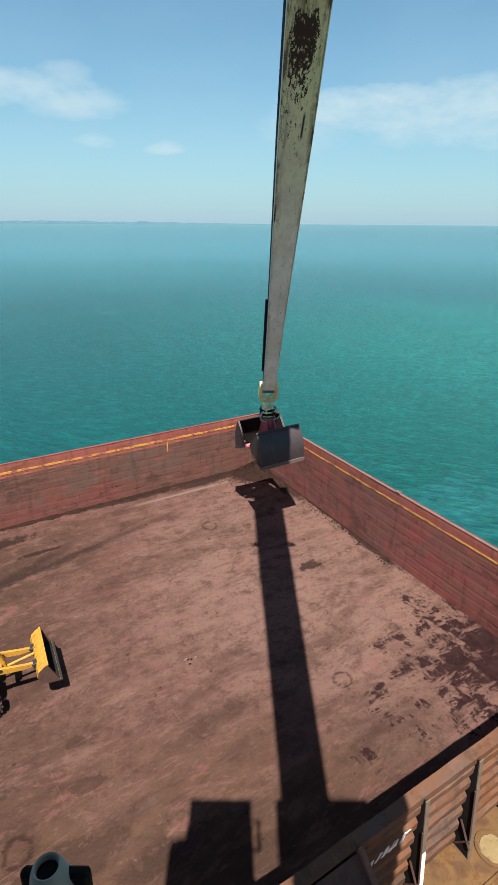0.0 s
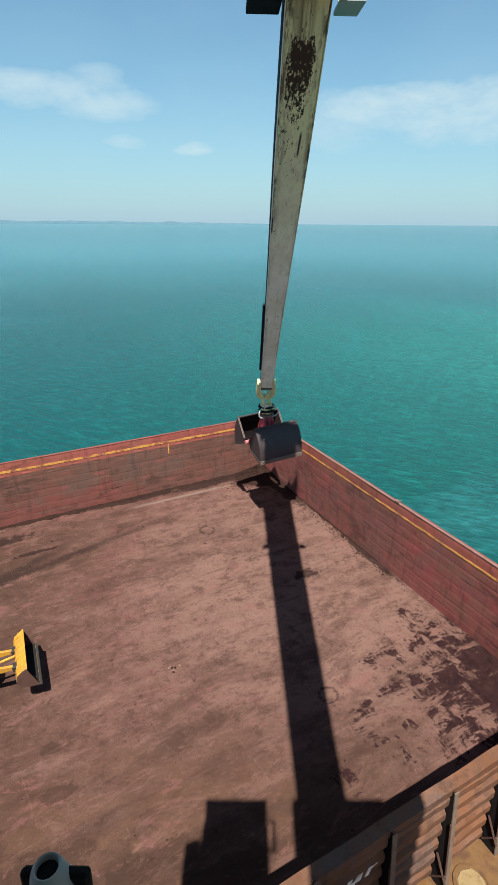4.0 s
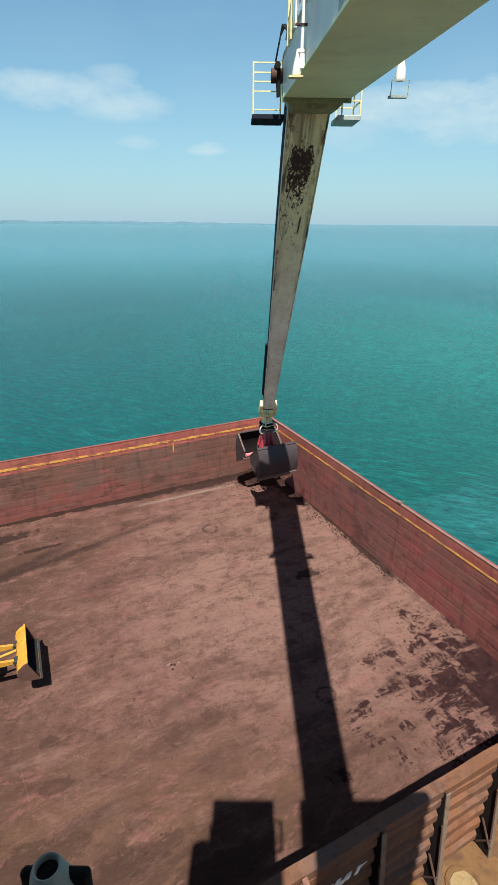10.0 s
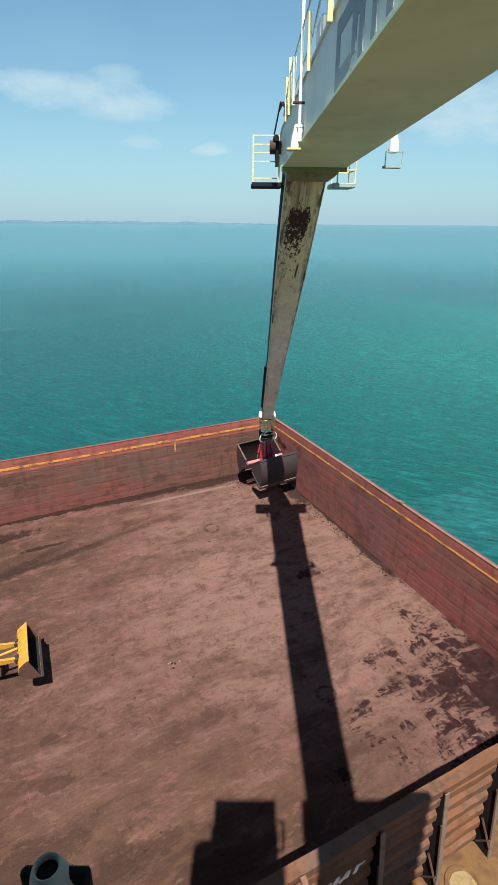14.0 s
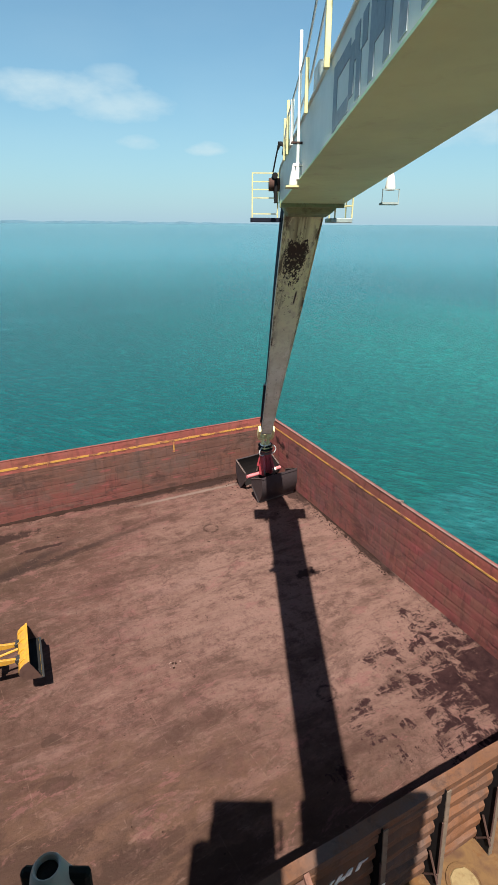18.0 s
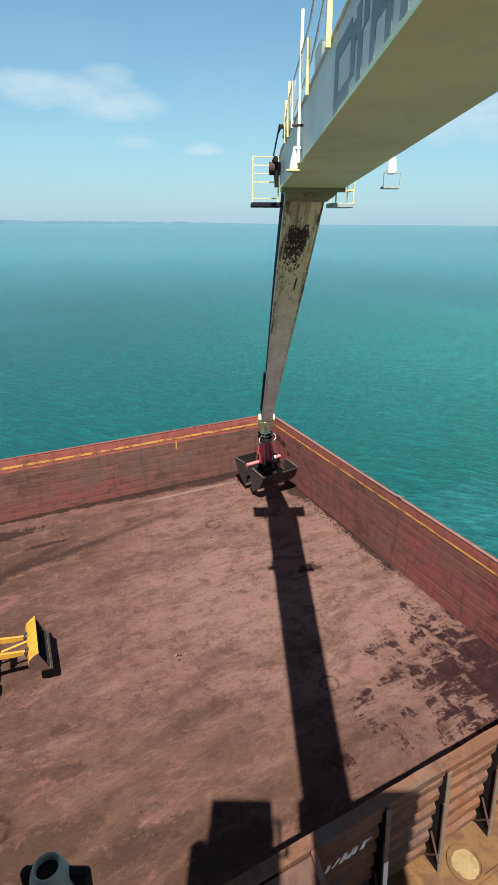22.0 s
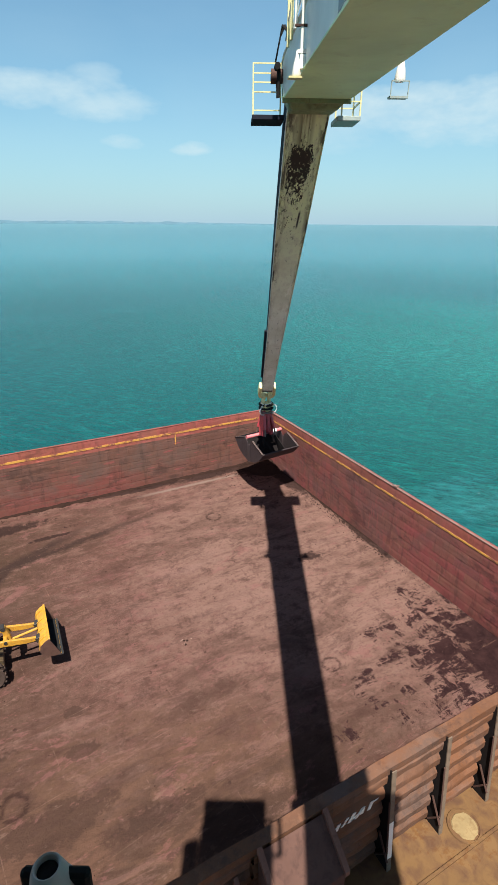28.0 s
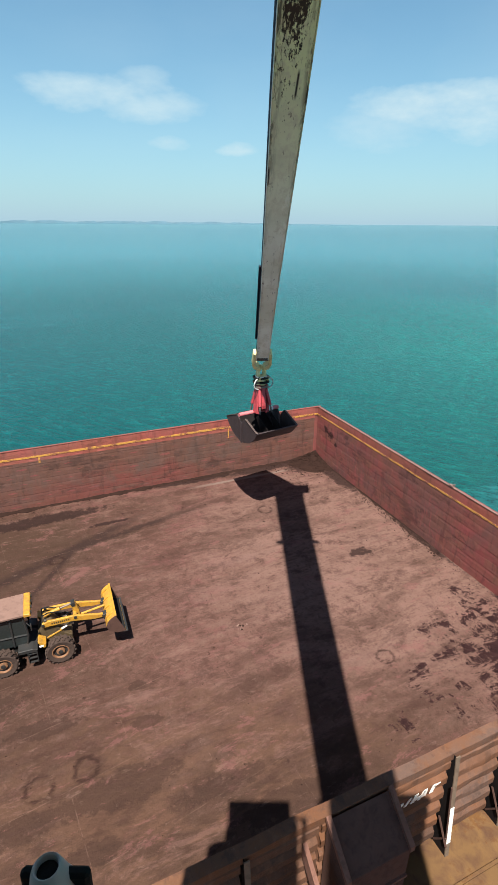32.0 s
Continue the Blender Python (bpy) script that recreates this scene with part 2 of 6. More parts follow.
    for x, y, rx, ry in ((-20.4, -20.8, 0.7, 0.35), (-21.9, -23.2, 2.2, 0.7), (-25.4, -23.3, 1.6, 0.5), (-23.3, -25.1, 1.2, 0.4), (-18.5, -24.6, 2.0, 0.5), (-16.0, -26.2, 2.2, 0.6), (-20.4, -18.8, 0.4, 0.3), (-27.0, -17.5, 2.0, 0.7), (-24.5, -19.4, 1.8, 0.5)):
        v = blob(x, y, rx, ry, 3.4)
        dabs = v if dabs is None else n.math("MAXIMUM", dabs, v)
    c = n.mix(n.band(dabs, 0.05, 0.22, 0, 0.6), c, (0.040, 0.023, 0.018))
    # ragged dark wheel lanes
    bend = n.math("MULTIPLY", n.math("SUBTRACT", blot, 0.5), 1.5)
    for slope, shift, x0, x1, half in ((0.47, 3.9, -19.5, -15.5, 0.42), (0.22, -1.75, -21.5, -22.5, 0.30), (1.35, 23.0, -22.3, -21.8, 0.38)):
        line = n.math("SUBTRACT", n.math("SUBTRACT", s.outputs[1], n.math("MULTIPLY", s.outputs[0], slope)), shift)
        lane = n.band(n.math("ABSOLUTE", n.math("ADD", line, bend)), half * 0.4, half * 1.5, 0.9, 0)
        lane = n.math("MULTIPLY", lane, n.math("MULTIPLY", n.math("MULTIPLY", n.band(s.outputs[0], x1, x0), n.band(s.outputs[0], -16.5, -9.5, 1.0, 0.0)), n.band(mid, 0.36, 0.48, 0.35, 1.0)))
        c = n.mix(lane, c, (0.032, 0.019, 0.016))
    pale = n.math("ABSOLUTE", n.math("ADD", n.math("ADD", s.outputs[1], 1.55), n.math("MULTIPLY", bend, 0.25)))
    pale = n.math("MULTIPLY", n.band(pale, 0.08, 0.24, 0.75, 0), n.math("MULTIPLY", n.band(s.outputs[0], -13.0, -10.5), n.band(s.outputs[0], -4.5, -3.0, 1, 0)))
    c = n.mix(pale, c, (0.175, 0.125, 0.105))
    # tyre prints: short bars across each wheel's lane
    for turn, off, x0, x1 in ((3, -17.3, -23, -17), (3, -14.0, -22, -16), (-24, -29.6, -22, -14), (12, -22.8, -28, -20)):
        v = n.node("ShaderNodeSeparateXYZ")
        n.t.links.new(n.coords("world", turn=(0, 0, turn)), v.inputs[0])
        edge = n.math("ABSOLUTE", n.math("SUBTRACT", v.outputs[1], off))
        skew = n.math("ADD", v.outputs[0], n.math("MULTIPLY", edge, 0.9))
        bars = n.math("SINE", n.math("MULTIPLY", skew, math.tau / 0.34))
        inside = n.math("MULTIPLY", n.band(edge, 0.22, 0.30, 1, 0), n.math("MULTIPLY", n.band(v.outputs[0], x0, x0 + 2), n.band(v.outputs[0], x1 - 2, x1, 1, 0)))
        inside = n.math("MULTIPLY", inside, n.band(blot, 0.46, 0.60))
        c = n.mix(n.math("MULTIPLY", inside, n.band(bars, 0.0, 0.6, 0, 0.38)), c, (0.1637, 0.0998, 0.0812))
        c = n.mix(n.math("MULTIPLY", inside, n.band(bars, -0.9, -0.2, 0.38, 0)), c, (0.0556, 0.0281, 0.0229))
    # crisp flakes of dried dirt and bare spots, small dark drops, pale scraped lines
    flake = n.noise(lanes, 1.7, 13, 0.80, 0.1)
    flake2 = n.noise(cross, 2.3, 13, 0.80, 0.1)
    c = n.mix(n.band(flake, 0.585, 0.61, 0, 0.45), c, (0.058, 0.032, 0.025))
    c = n.mix(n.band(flake2, 0.385, 0.41, 0.35, 0), c, (0.172, 0.106, 0.083))
    c = n.mix(n.band(flake2, 0.60, 0.615, 0, 0.5), c, (0.150, 0.068, 0.056))
    cell = n.node("ShaderNodeTexVoronoi")
    n.t.links.new(w, cell.inputs["Vector"])
    cell.inputs["Scale"].default_value = 0.9
    drop = n.math("ADD", cell.outputs["Distance"], n.math("MULTIPLY", n.math("SUBTRACT", blot, 0.5), 0.5))
    c = n.mix(n.math("MULTIPLY", n.band(drop, 0.05, 0.08, 0.8, 0), n.band(wide, 0.45, 0.5)), c, (0.034, 0.019, 0.015))
    plates = n.node("ShaderNodeTexBrick")
    n.t.links.new(n.coords("world", turn=(0, 0, -8), shift=(0.7, 0.4, 0)), plates.inputs["Vector"])
    plates.inputs["Scale"].default_value, plates.inputs["Mortar Size"].default_value = 1.0, 0.018
    plates.inputs["Brick Width"].default_value, plates.inputs["Row Height"].default_value = 5.2, 3.1
    c = n.mix(n.math("MULTIPLY", plates.outputs["Fac"], n.band(flake2, 0.47, 0.56, 0, 0.30)), c, (0.195, 0.118, 0.090))
    # ring marks left by drums
    for x, y, r in ((-24.82, -22.02, 0.50), (-23.10, -21.92, 0.46), (-8.72, -21.92, 0.40), (-23.1, -7.3, 0.42), (-8.31, -6.86, 0.5)):
        dx, dy = n.math("SUBTRACT", s.outputs[0], x), n.math("SUBTRACT", s.outputs[1], y)
        d = n.math("SQRT", n.math("ADD", n.math("MULTIPLY", dx, dx), n.math("MULTIPLY", dy, dy)))
        d = n.math("ADD", d, n.math("MULTIPLY", n.math("SUBTRACT", flake, 0.5), 0.9))
        edge = n.math("MULTIPLY", n.band(n.math("ABSOLUTE", n.math("SUBTRACT", d, r)), 0.03, 0.14, 0.8, 0), n.band(flake2, 0.42, 0.52))
        c = n.mix(edge, c, (0.0261, 0.0137, 0.0113))
    # dark ore fines swept up near the walls
    fines = None
    for b in FINES:
        v = blob(*b)
        fines = v if fines is None else n.math("MAXIMUM", fines, v)
    c = n.mix(n.band(fines, 0.0, 0.45, 0, 0.85), c, (0.0232, 0.0133, 0.0119))
    c = n.mix(n.band(grit, 0.62, 0.74, 0, 0.35), c, (0.0290, 0.0155, 0.0131))
    c = n.mix(n.band(grit, 0.27, 0.36, 0.3, 0), c, (0.1668, 0.1027, 0.0856))
    seam = n.math("MULTIPLY", brick.outputs["Fac"], n.band(n.noise(w, 0.5, 7, 0.65), 0.48, 0.62, 0.0, 0.32))
    c = n.mix(seam, c, (0.0464, 0.0235, 0.0190))
    # damp dark residue, thinner away from the wall and flaked off in patches
    wet = None
    for b in STAINS:
        v = blob(*b)
        wet = v if wet is None else n.math("MAXIMUM", wet, v)
    wetm = n.band(wet, 0.10, 0.20)
    tear = n.noise(n.coords("world", scale=(1.0, 0.50, 1.0), turn=(0, 0, 16)), 1.0, 14, 0.78, 0.15)
    tear2 = n.noise(n.coords("world", scale=(0.28, 1.0, 1.0), turn=(0, 0, -4)), 1.25, 14, 0.78, 0.1)
    hold = n.math("MULTIPLY", n.band(s.outputs[0], -6.0, -1.0, -0.02, 0.115), n.band(s.outputs[1], -19.0, -25.0))
    hold = n.math("ADD", hold, n.band(s.outputs[1], -18.0, -25.0, -0.06, -0.01))
    flaked = n.math("MAXIMUM", n.band(n.math("SUBTRACT", tear, hold), 0.505, 0.525), n.band(n.math("SUBTRACT", tear2, hold), 0.505, 0.525))
    c = n.mix(n.math("MULTIPLY", wetm, n.math("SUBTRACT", 1.0, n.math("MULTIPLY", flaked, 0.97))), c, n.mix(n.band(blot, 0.4, 0.6), (0.0165, 0.0078, 0.0084), (0.0330, 0.0155, 0.0150)))
    rough = n.math("SUBTRACT", 0.93, n.math("MULTIPLY", wetm, 0.12))
    h = n.math("ADD", n.math("MULTIPLY", mid, 0.7), n.math("ADD", n.math("MULTIPLY", grit, 0.2), n.math("ADD", n.math("MULTIPLY", blot, 0.4), n.math("ADD", n.math("MULTIPLY", sweep, 0.5), n.math("MULTIPLY", fine, 0.35)))))
    c = n.mix(1.0, c, (0.955, 0.985, 1.0), "MULTIPLY")
    return n.done(c, rough, h, 0.9, 0.10, gloss=0.04)


def wall_paint(name, row, stains=(), primer=None, vary=0.9):
    """Red oxide plate, rusted and scoured by cargo."""
    n = Nodes(name)
    w = n.coords("world")
    down = n.coords("world", scale=(1, 1, 0.15))
    along = n.coords("world", scale=(0.22, 0.22, 1.5))
    big = n.noise(w, 0.24, 6, 0.62, 0.4)
    mid = n.noise(w, 1.2, 12, 0.75, 0.2)
    run = n.noise(down, 2.0, 10, 0.72, 0.2)
    scour = n.noise(along, 1.2, 12, 0.74, 0.3)
    grit = n.noise(w, 11.0, 8, 0.75)
    rnd_ = n.node("ShaderNodeObjectInfo").outputs["Random"]
    base, rust, grey = row
    c = n.mix(n.band(rnd_, 0.25, 1, 0, vary), base, rust)
    c = n.mix(n.band(rnd_, 0.0, 0.3, vary * 0.65, 0), c, grey)
    c = n.mix(n.band(big, 0.47, 0.60, 0, 0.85), c, grey)
    field = n.noise(n.coords("world", scale=(0.5, 0.5, 0.35), shift=(4, 9, 2)), 0.36, 5, 0.6, 0.4)
    c = n.mix(n.band(field, 0.52, 0.62, 0, 0.6), c, tuple(x * 0.66 for x in base))
    c = n.mix(n.band(field, 0.34, 0.44, 0.55, 0), c, tuple(x * 0.85 for x in rust))
    c = n.mix(n.band(mid, 0.50, 0.62, 0, 0.6), c, rust)
    c = n.mix(n.band(mid, 0.36, 0.46, 0.55, 0), c, tuple(min(1, x * 1.2) for x in base))
    if primer:                                    # red primer where the cargo rubbed, up to a ragged height
        z = n.node("ShaderNodeSeparateXYZ")
        n.t.links.new(n.node("ShaderNodeNewGeometry").outputs["Position"], z.inputs[0])
        up = n.math("ADD", z.outputs[2], n.math("MULTIPLY", n.math("SUBTRACT", big, 0.5), 6.0))
        c = n.mix(n.math("MULTIPLY", n.band(up, 1.3, 2.2, 0.75, 0), n.math("MULTIPLY", n.band(scour, 0.36, 0.50), n.band(n.math("ABSOLUTE", n.math("ADD", z.outputs[0], 17.0)), 3.0, 8.0, 1.0, 0.25))), c, primer)
    c = n.mix(n.band(scour, 0.55, 0.66, 0, 0.5), c, tuple(x * 0.60 for x in grey))
    c = n.mix(n.band(scour, 0.33, 0.42, 0.4, 0), c, tuple(min(1, x * 1.55) for x in grey))
    c = n.mix(n.band(run, 0.54, 0.62, 0, 0.42), c, tuple(x * 0.45 for x in grey))
    c = n.mix(n.band(run, 0.36, 0.44, 0.5, 0), c, tuple(min(1, x * 1.25) for x in base))
    soot = n.noise(n.coords("world", scale=(0.5, 0.5, 1.0)), 0.55, 13, 0.78, 0.3)
    c = n.mix(n.band(soot, 0.54, 0.60, 0, 0.55), c, tuple(x * 0.42 for x in grey))
    c = n.mix(n.band(grit, 0.58, 0.70, 0, 0.4), c, tuple(min(1, x * 1.8) for x in grey))
    for x, y, z, r in stains:
        d = n.node("ShaderNodeVectorMath")
        d.operation = "DISTANCE"
        n.t.links.new(n.node("ShaderNodeNewGeometry").outputs["Position"], d.inputs[0])
        d.inputs[1].default_value = (x, y, z)
        v = n.math("ADD", n.math("DIVIDE", d.outputs["Value"], r), n.math("MULTIPLY", n.math("SUBTRACT", mid, 0.5), 5.0))
        c = n.mix(n.band(v, 0.5, 0.95, 0.85, 0), c, (0.018, 0.010, 0.010))
    h = n.math("ADD", n.math("MULTIPLY", scour, 0.8), n.math("ADD", n.math("MULTIPLY", mid, 0.8), n.math("MULTIPLY", grit, 0.3)))
    return n.done(c, n.band(scour, 0.3, 0.7, 0.6, 0.85), h, 0.5, 0.05, gloss=0.15)


def sea():
    n = Nodes("sea_water")
    w = n.coords("world")
    chop = n.node("ShaderNodeMapping")                # crests run across the wind
    n.t.links.new(n.coords("world", turn=(0, 0, 52)), chop.inputs[0])
    chop.inputs["Scale"].default_value = (0.40, 1.0, 1.0)
    chop = chop.outputs[0]
    big = n.noise(n.coords("world", scale=(1.0, 0.3, 1.0), turn=(0, 0, 30)), 0.012, 5, 0.6)
    deep = n.noise(w, 0.03, 3)
    g = n.node("ShaderNodeNewGeometry").outputs["Position"]
    c = n.mix(n.band(big, 0.35, 0.65), SEA_A, SEA_B)
    c = n.mix(n.band(deep, 0.4, 0.7, 0, 0.4), c, SEA_C)
    far = n.node("ShaderNodeVectorMath")              # brighter green patch beside the barge
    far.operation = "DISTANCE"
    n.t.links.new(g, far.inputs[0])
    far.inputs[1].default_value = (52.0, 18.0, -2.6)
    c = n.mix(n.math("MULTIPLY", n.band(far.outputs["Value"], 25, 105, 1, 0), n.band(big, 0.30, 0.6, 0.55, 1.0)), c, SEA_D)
    out = n.node("ShaderNodeVectorMath")              # paler blue further out: sky reflection put into the base colour
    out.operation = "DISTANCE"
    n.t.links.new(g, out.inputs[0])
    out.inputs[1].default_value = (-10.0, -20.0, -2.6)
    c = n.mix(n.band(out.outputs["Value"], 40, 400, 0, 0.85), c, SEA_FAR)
    # base darkened beyond that, to offset haze mirrored near the horizon
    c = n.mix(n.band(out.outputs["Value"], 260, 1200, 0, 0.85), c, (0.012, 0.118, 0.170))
    near_green = n.band(n.math("ADD", out.outputs["Value"], n.math("MULTIPLY", big, 30.0)), 36, 85, 0.75, 0)   # darker green close to the hull
    c = n.mix(near_green, c, (0.002, 0.074, 0.058))
    north_side = n.node("ShaderNodeVectorMath")       # base colour darkened off the barge's long side
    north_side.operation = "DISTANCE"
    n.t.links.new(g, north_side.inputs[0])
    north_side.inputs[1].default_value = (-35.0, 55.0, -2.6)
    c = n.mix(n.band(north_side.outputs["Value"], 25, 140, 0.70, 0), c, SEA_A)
    pale_streak = n.noise(n.coords("world", scale=(0.12, 1.0, 1.0), turn=(0, 0, 28)), 0.035, 6, 0.6, 0.8)   # long pale streaks across the water
    c = n.mix(n.band(pale_streak, 0.60, 0.67, 0, 0.38), c, (0.040, 0.190, 0.230))
    # ripple shading put into the colour: dark troughs, bright crests
    w0 = n.noise(chop, 1.25, 4, 0.55, 0.3)
    c = n.mix(n.band(w0, 0.40, 0.56, 0.42, 0), c, SEA_C)
    c = n.mix(n.band(w0, 0.54, 0.64, 0, 0.22), c, (0.008, 0.160, 0.165))
    w1 = n.noise(chop, 2.4, 4, 0.55, 0.3)
    w2 = n.noise(chop, 4.5, 4, 0.6, 0.3)
    c = n.mix(n.band(w1, 0.40, 0.58, 0.50, 0), c, SEA_C)
    w3 = n.noise(n.coords("world", scale=(1.0, 0.25, 1.0), turn=(0, 0, 18)), 0.09, 3, 0.5)
    h = n.math("ADD", n.math("ADD", n.math("MULTIPLY", w0, 0.7), n.math("MULTIPLY", w1, 0.6)), n.math("ADD", n.math("MULTIPLY", w2, 0.30), n.math("MULTIPLY", w3, 1.2)))
    h = n.math("MULTIPLY", h, n.band(out.outputs["Value"], 80, 350, 1.0, 0.35))   # ripples flattened with distance
    m = n.done(c, SEA_ROUGH, h, 1.0, 0.7, gloss=0.10)
    n.bsdf.inputs["IOR"].default_value = 1.33
    return m


STAINS = [(-3.4, -24.4, 5.4, 4.0, 3.2), (-0.7, -23.0, 2.3, 6.6, 2.6), (-5.8, -24.0, 3.6, 2.4, 3.4), (-8.6, -25.4, 3.0, 0.8, 3.4), (-17.5, -3.4, 0.9, 0.35, 3.0), (-13.5, -28.2, 3.0, 0.7, 3.0)]
FINES = [(-1.4, -1.3, 2.6, 1.7, 2.4), (-5.0, -0.5, 4.5, 0.65, 2.4), (-11.5, -0.3, 4.5, 0.45, 2.4), (-0.4, -4.0, 0.8, 3.4, 2.4), (-0.15, -14.5, 0.3, 3.5, 3.0), (-19.5, -4.2, 1.6, 0.25, 3.4), (-4.7, -14.1, 1.0, 0.5, 3.6), (-24, -2.0, 5.0, 0.8, 3.0)]
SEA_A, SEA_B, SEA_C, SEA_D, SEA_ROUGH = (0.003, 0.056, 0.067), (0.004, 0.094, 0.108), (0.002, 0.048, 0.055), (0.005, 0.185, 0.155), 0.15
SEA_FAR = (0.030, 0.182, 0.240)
M = {}
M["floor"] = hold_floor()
M["red_wall"] = wall_paint("red_oxide_plate", ((0.200, 0.054, 0.053), (0.172, 0.074, 0.056), (0.122, 0.062, 0.058)), ((0, -2.3, 2.9, 0.55), (0, -1.5, 3.3, 0.4), (0, -3.1, 2.4, 0.3)))
M["brown_wall"] = wall_paint("rust_brown_plate", ((0.112, 0.056, 0.045), (0.122, 0.058, 0.040), (0.096, 0.060, 0.050)), (), (0.150, 0.044, 0.038), 0.4)
M["red_cap"] = wall_paint("red_cap_plate", ((0.2636, 0.0696, 0.0606), (0.2189, 0.0763, 0.0516), (0.2076, 0.0808, 0.0673)))
M["rust_wall"] = wall_paint("rusted_outer_plate", ((0.134, 0.066, 0.040), (0.136, 0.056, 0.024), (0.098, 0.064, 0.052)))
M["rim"] = worn("scuffed_pale_rim", (0.2020, 0.1224, 0.1010), (0.0979, 0.0367, 0.0306), (0.0796, 0.0367, 0.0306), 1.2, 0.6, where="world")
M["yellow_line"] = worn("yellow_line_paint", (0.5320, 0.2755, 0.0522), (0.1615, 0.0522, 0.0427), (0.2660, 0.1140, 0.0475), 2.2, 0.6, where="world", wear_at=0.50)
M["deck"] = worn("rusty_ochre_deck", (0.1380, 0.0780, 0.0340), (0.1220, 0.0600, 0.0230), (0.0720, 0.0370, 0.0240), 0.8, 0.8, where="world", wear_at=0.54, dirt_at=0.42)
M["hull"] = worn("rusty_hull", (0.2080, 0.0880, 0.0480), (0.0960, 0.0480, 0.0320), (0.0720, 0.0400, 0.0320), 0.8, 0.75, where="world")
M["rib"] = worn("weathered_grey_rib", (0.1312, 0.0971, 0.0683), (0.1575, 0.0735, 0.0315), (0.0525, 0.0315, 0.0210), 1.5, 0.7)
M["dark_steel"] = worn("dark_rusty_steel", (0.075, 0.042, 0.034), (0.14, 0.065, 0.035), (0.03, 0.02, 0.018), 1.5, 0.8)
M["box"] = worn("rusty_brown_box_plate", (0.088, 0.048, 0.038), (0.115, 0.056, 0.036), (0.040, 0.023, 0.020), 1.5, 0.8, where="world")
M["box_edge"] = worn("pale_rusty_flange", (0.165, 0.084, 0.062), (0.120, 0.052, 0.034), (0.070, 0.036, 0.028), 2.0, 0.8, where="world")
M["white"] = worn("white_paint", (0.78, 0.76, 0.70), (0.45, 0.36, 0.27), (0.45, 0.40, 0.33), 1.6, 0.5, wear_at=0.68, dirt_at=0.62)
M["sand"] = worn("dried_pale_mud", (0.2277, 0.1683, 0.0842), (0.1782, 0.1188, 0.0544), (0.1386, 0.0842, 0.0396), 2.5, 0.95)
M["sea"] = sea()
# air haze over the shore is put into its base colour
M["shore"] = worn("hazy_shore", (0.150, 0.262, 0.330), (0.130, 0.236, 0.300), (0.175, 0.280, 0.340), 0.02, 0.95, where="world")
M["rubble"] = worn("ore_rubble", (0.024, 0.012, 0.009), (0.044, 0.023, 0.017), (0.011, 0.006, 0.005), 2.0, 0.9, where="world")
M["boom_white"] = worn("chalky_white_boom_paint", (0.74, 0.76, 0.67), (0.58, 0.60, 0.52), (0.40, 0.42, 0.36), 0.8, 0.45, streak=2, dirt_at=0.60, wear_at=0.66)
M["boom_under"] = worn("olive_cream_boom_paint", (0.64, 0.83, 0.48), (0.55, 0.72, 0.40), (0.42, 0.52, 0.28), 0.6, 0.5, dirt_at=0.58, wear_at=0.66)
# olive darkened for oil and for the shade under the boom tip
M["tip_dark"] = worn("oil_and_shade_dark_olive", (0.21, 0.26, 0.12), (0.30, 0.34, 0.17), (0.06, 0.06, 0.03), 1.6, 0.5)
M["letters"] = plain("faded_slate_letters", (0.26, 0.31, 0.34), 0.6)
M["rail_yellow"] = plain("pale_yellow_rail", (0.6240, 0.5760, 0.2880), 0.45)
M["yoke_yellow"] = worn("cream_yellow_casting", (0.76, 0.66, 0.32), (0.45, 0.38, 0.22), (0.20, 0.15, 0.09), 2.0, 0.5)
M["black"] = worn("black_rubber", (0.014, 0.014, 0.014), (0.022, 0.021, 0.020), (0.010, 0.010, 0.010), 4.0, 0.8)
M["hose"] = plain("grey_hose", (0.45, 0.47, 0.46), 0.45)
M["grab_red"] = worn("crimson_grab_paint", (0.44, 0.060, 0.072), (0.24, 0.07, 0.07), (0.09, 0.03, 0.03), 2.0, 0.4)
M["grab_pink"] = worn("sun_bleached_red_tube", (0.56, 0.16, 0.17), (0.50, 0.30, 0.28), (0.22, 0.08, 0.08), 2.0, 0.45)
M["shell"] = worn("scoured_dark_steel", (0.040, 0.029, 0.031), (0.085, 0.062, 0.058), (0.022, 0.015, 0.015), 1.3, 0.55, 0.1, streak=2, wear_at=0.58)
M["near_black"] = worn("near_black_steel", (0.010, 0.008, 0.008), (0.022, 0.018, 0.016), (0.006, 0.005, 0.005), 1.5, 0.8)
M["lip"] = plain("polished_lip_steel", (0.140, 0.104, 0.088), 0.5, 0.2)
M["cab_grey"] = plain("grey_green_cab_paint", (0.30, 0.36, 0.34), 0.4)
M["loader_yellow"] = worn("loader_yellow_paint", (0.4500, 0.2295, 0.0234), (0.3420, 0.1710, 0.0270), (0.1800, 0.1035, 0.0405), 2.2, 0.5, wear_at=0.56, dirt_at=0.47)
M["loader_dark"] = worn("charcoal_machine_paint", (0.0175, 0.0180, 0.0180), (0.0400, 0.0350, 0.0300), (0.0300, 0.0225, 0.0180), 2.2, 0.6)
M["loader_roof"] = worn("dusty_faded_roof", (0.1890, 0.1170, 0.0945), (0.1620, 0.0990, 0.0810), (0.1080, 0.0675, 0.0540), 1.6, 0.8)
M["loader_dim"] = worn("dimmed_dusty_yellow", (0.0750, 0.0500, 0.0225), (0.0400, 0.0275, 0.0200), (0.0225, 0.0163, 0.0125), 2.4, 0.7)
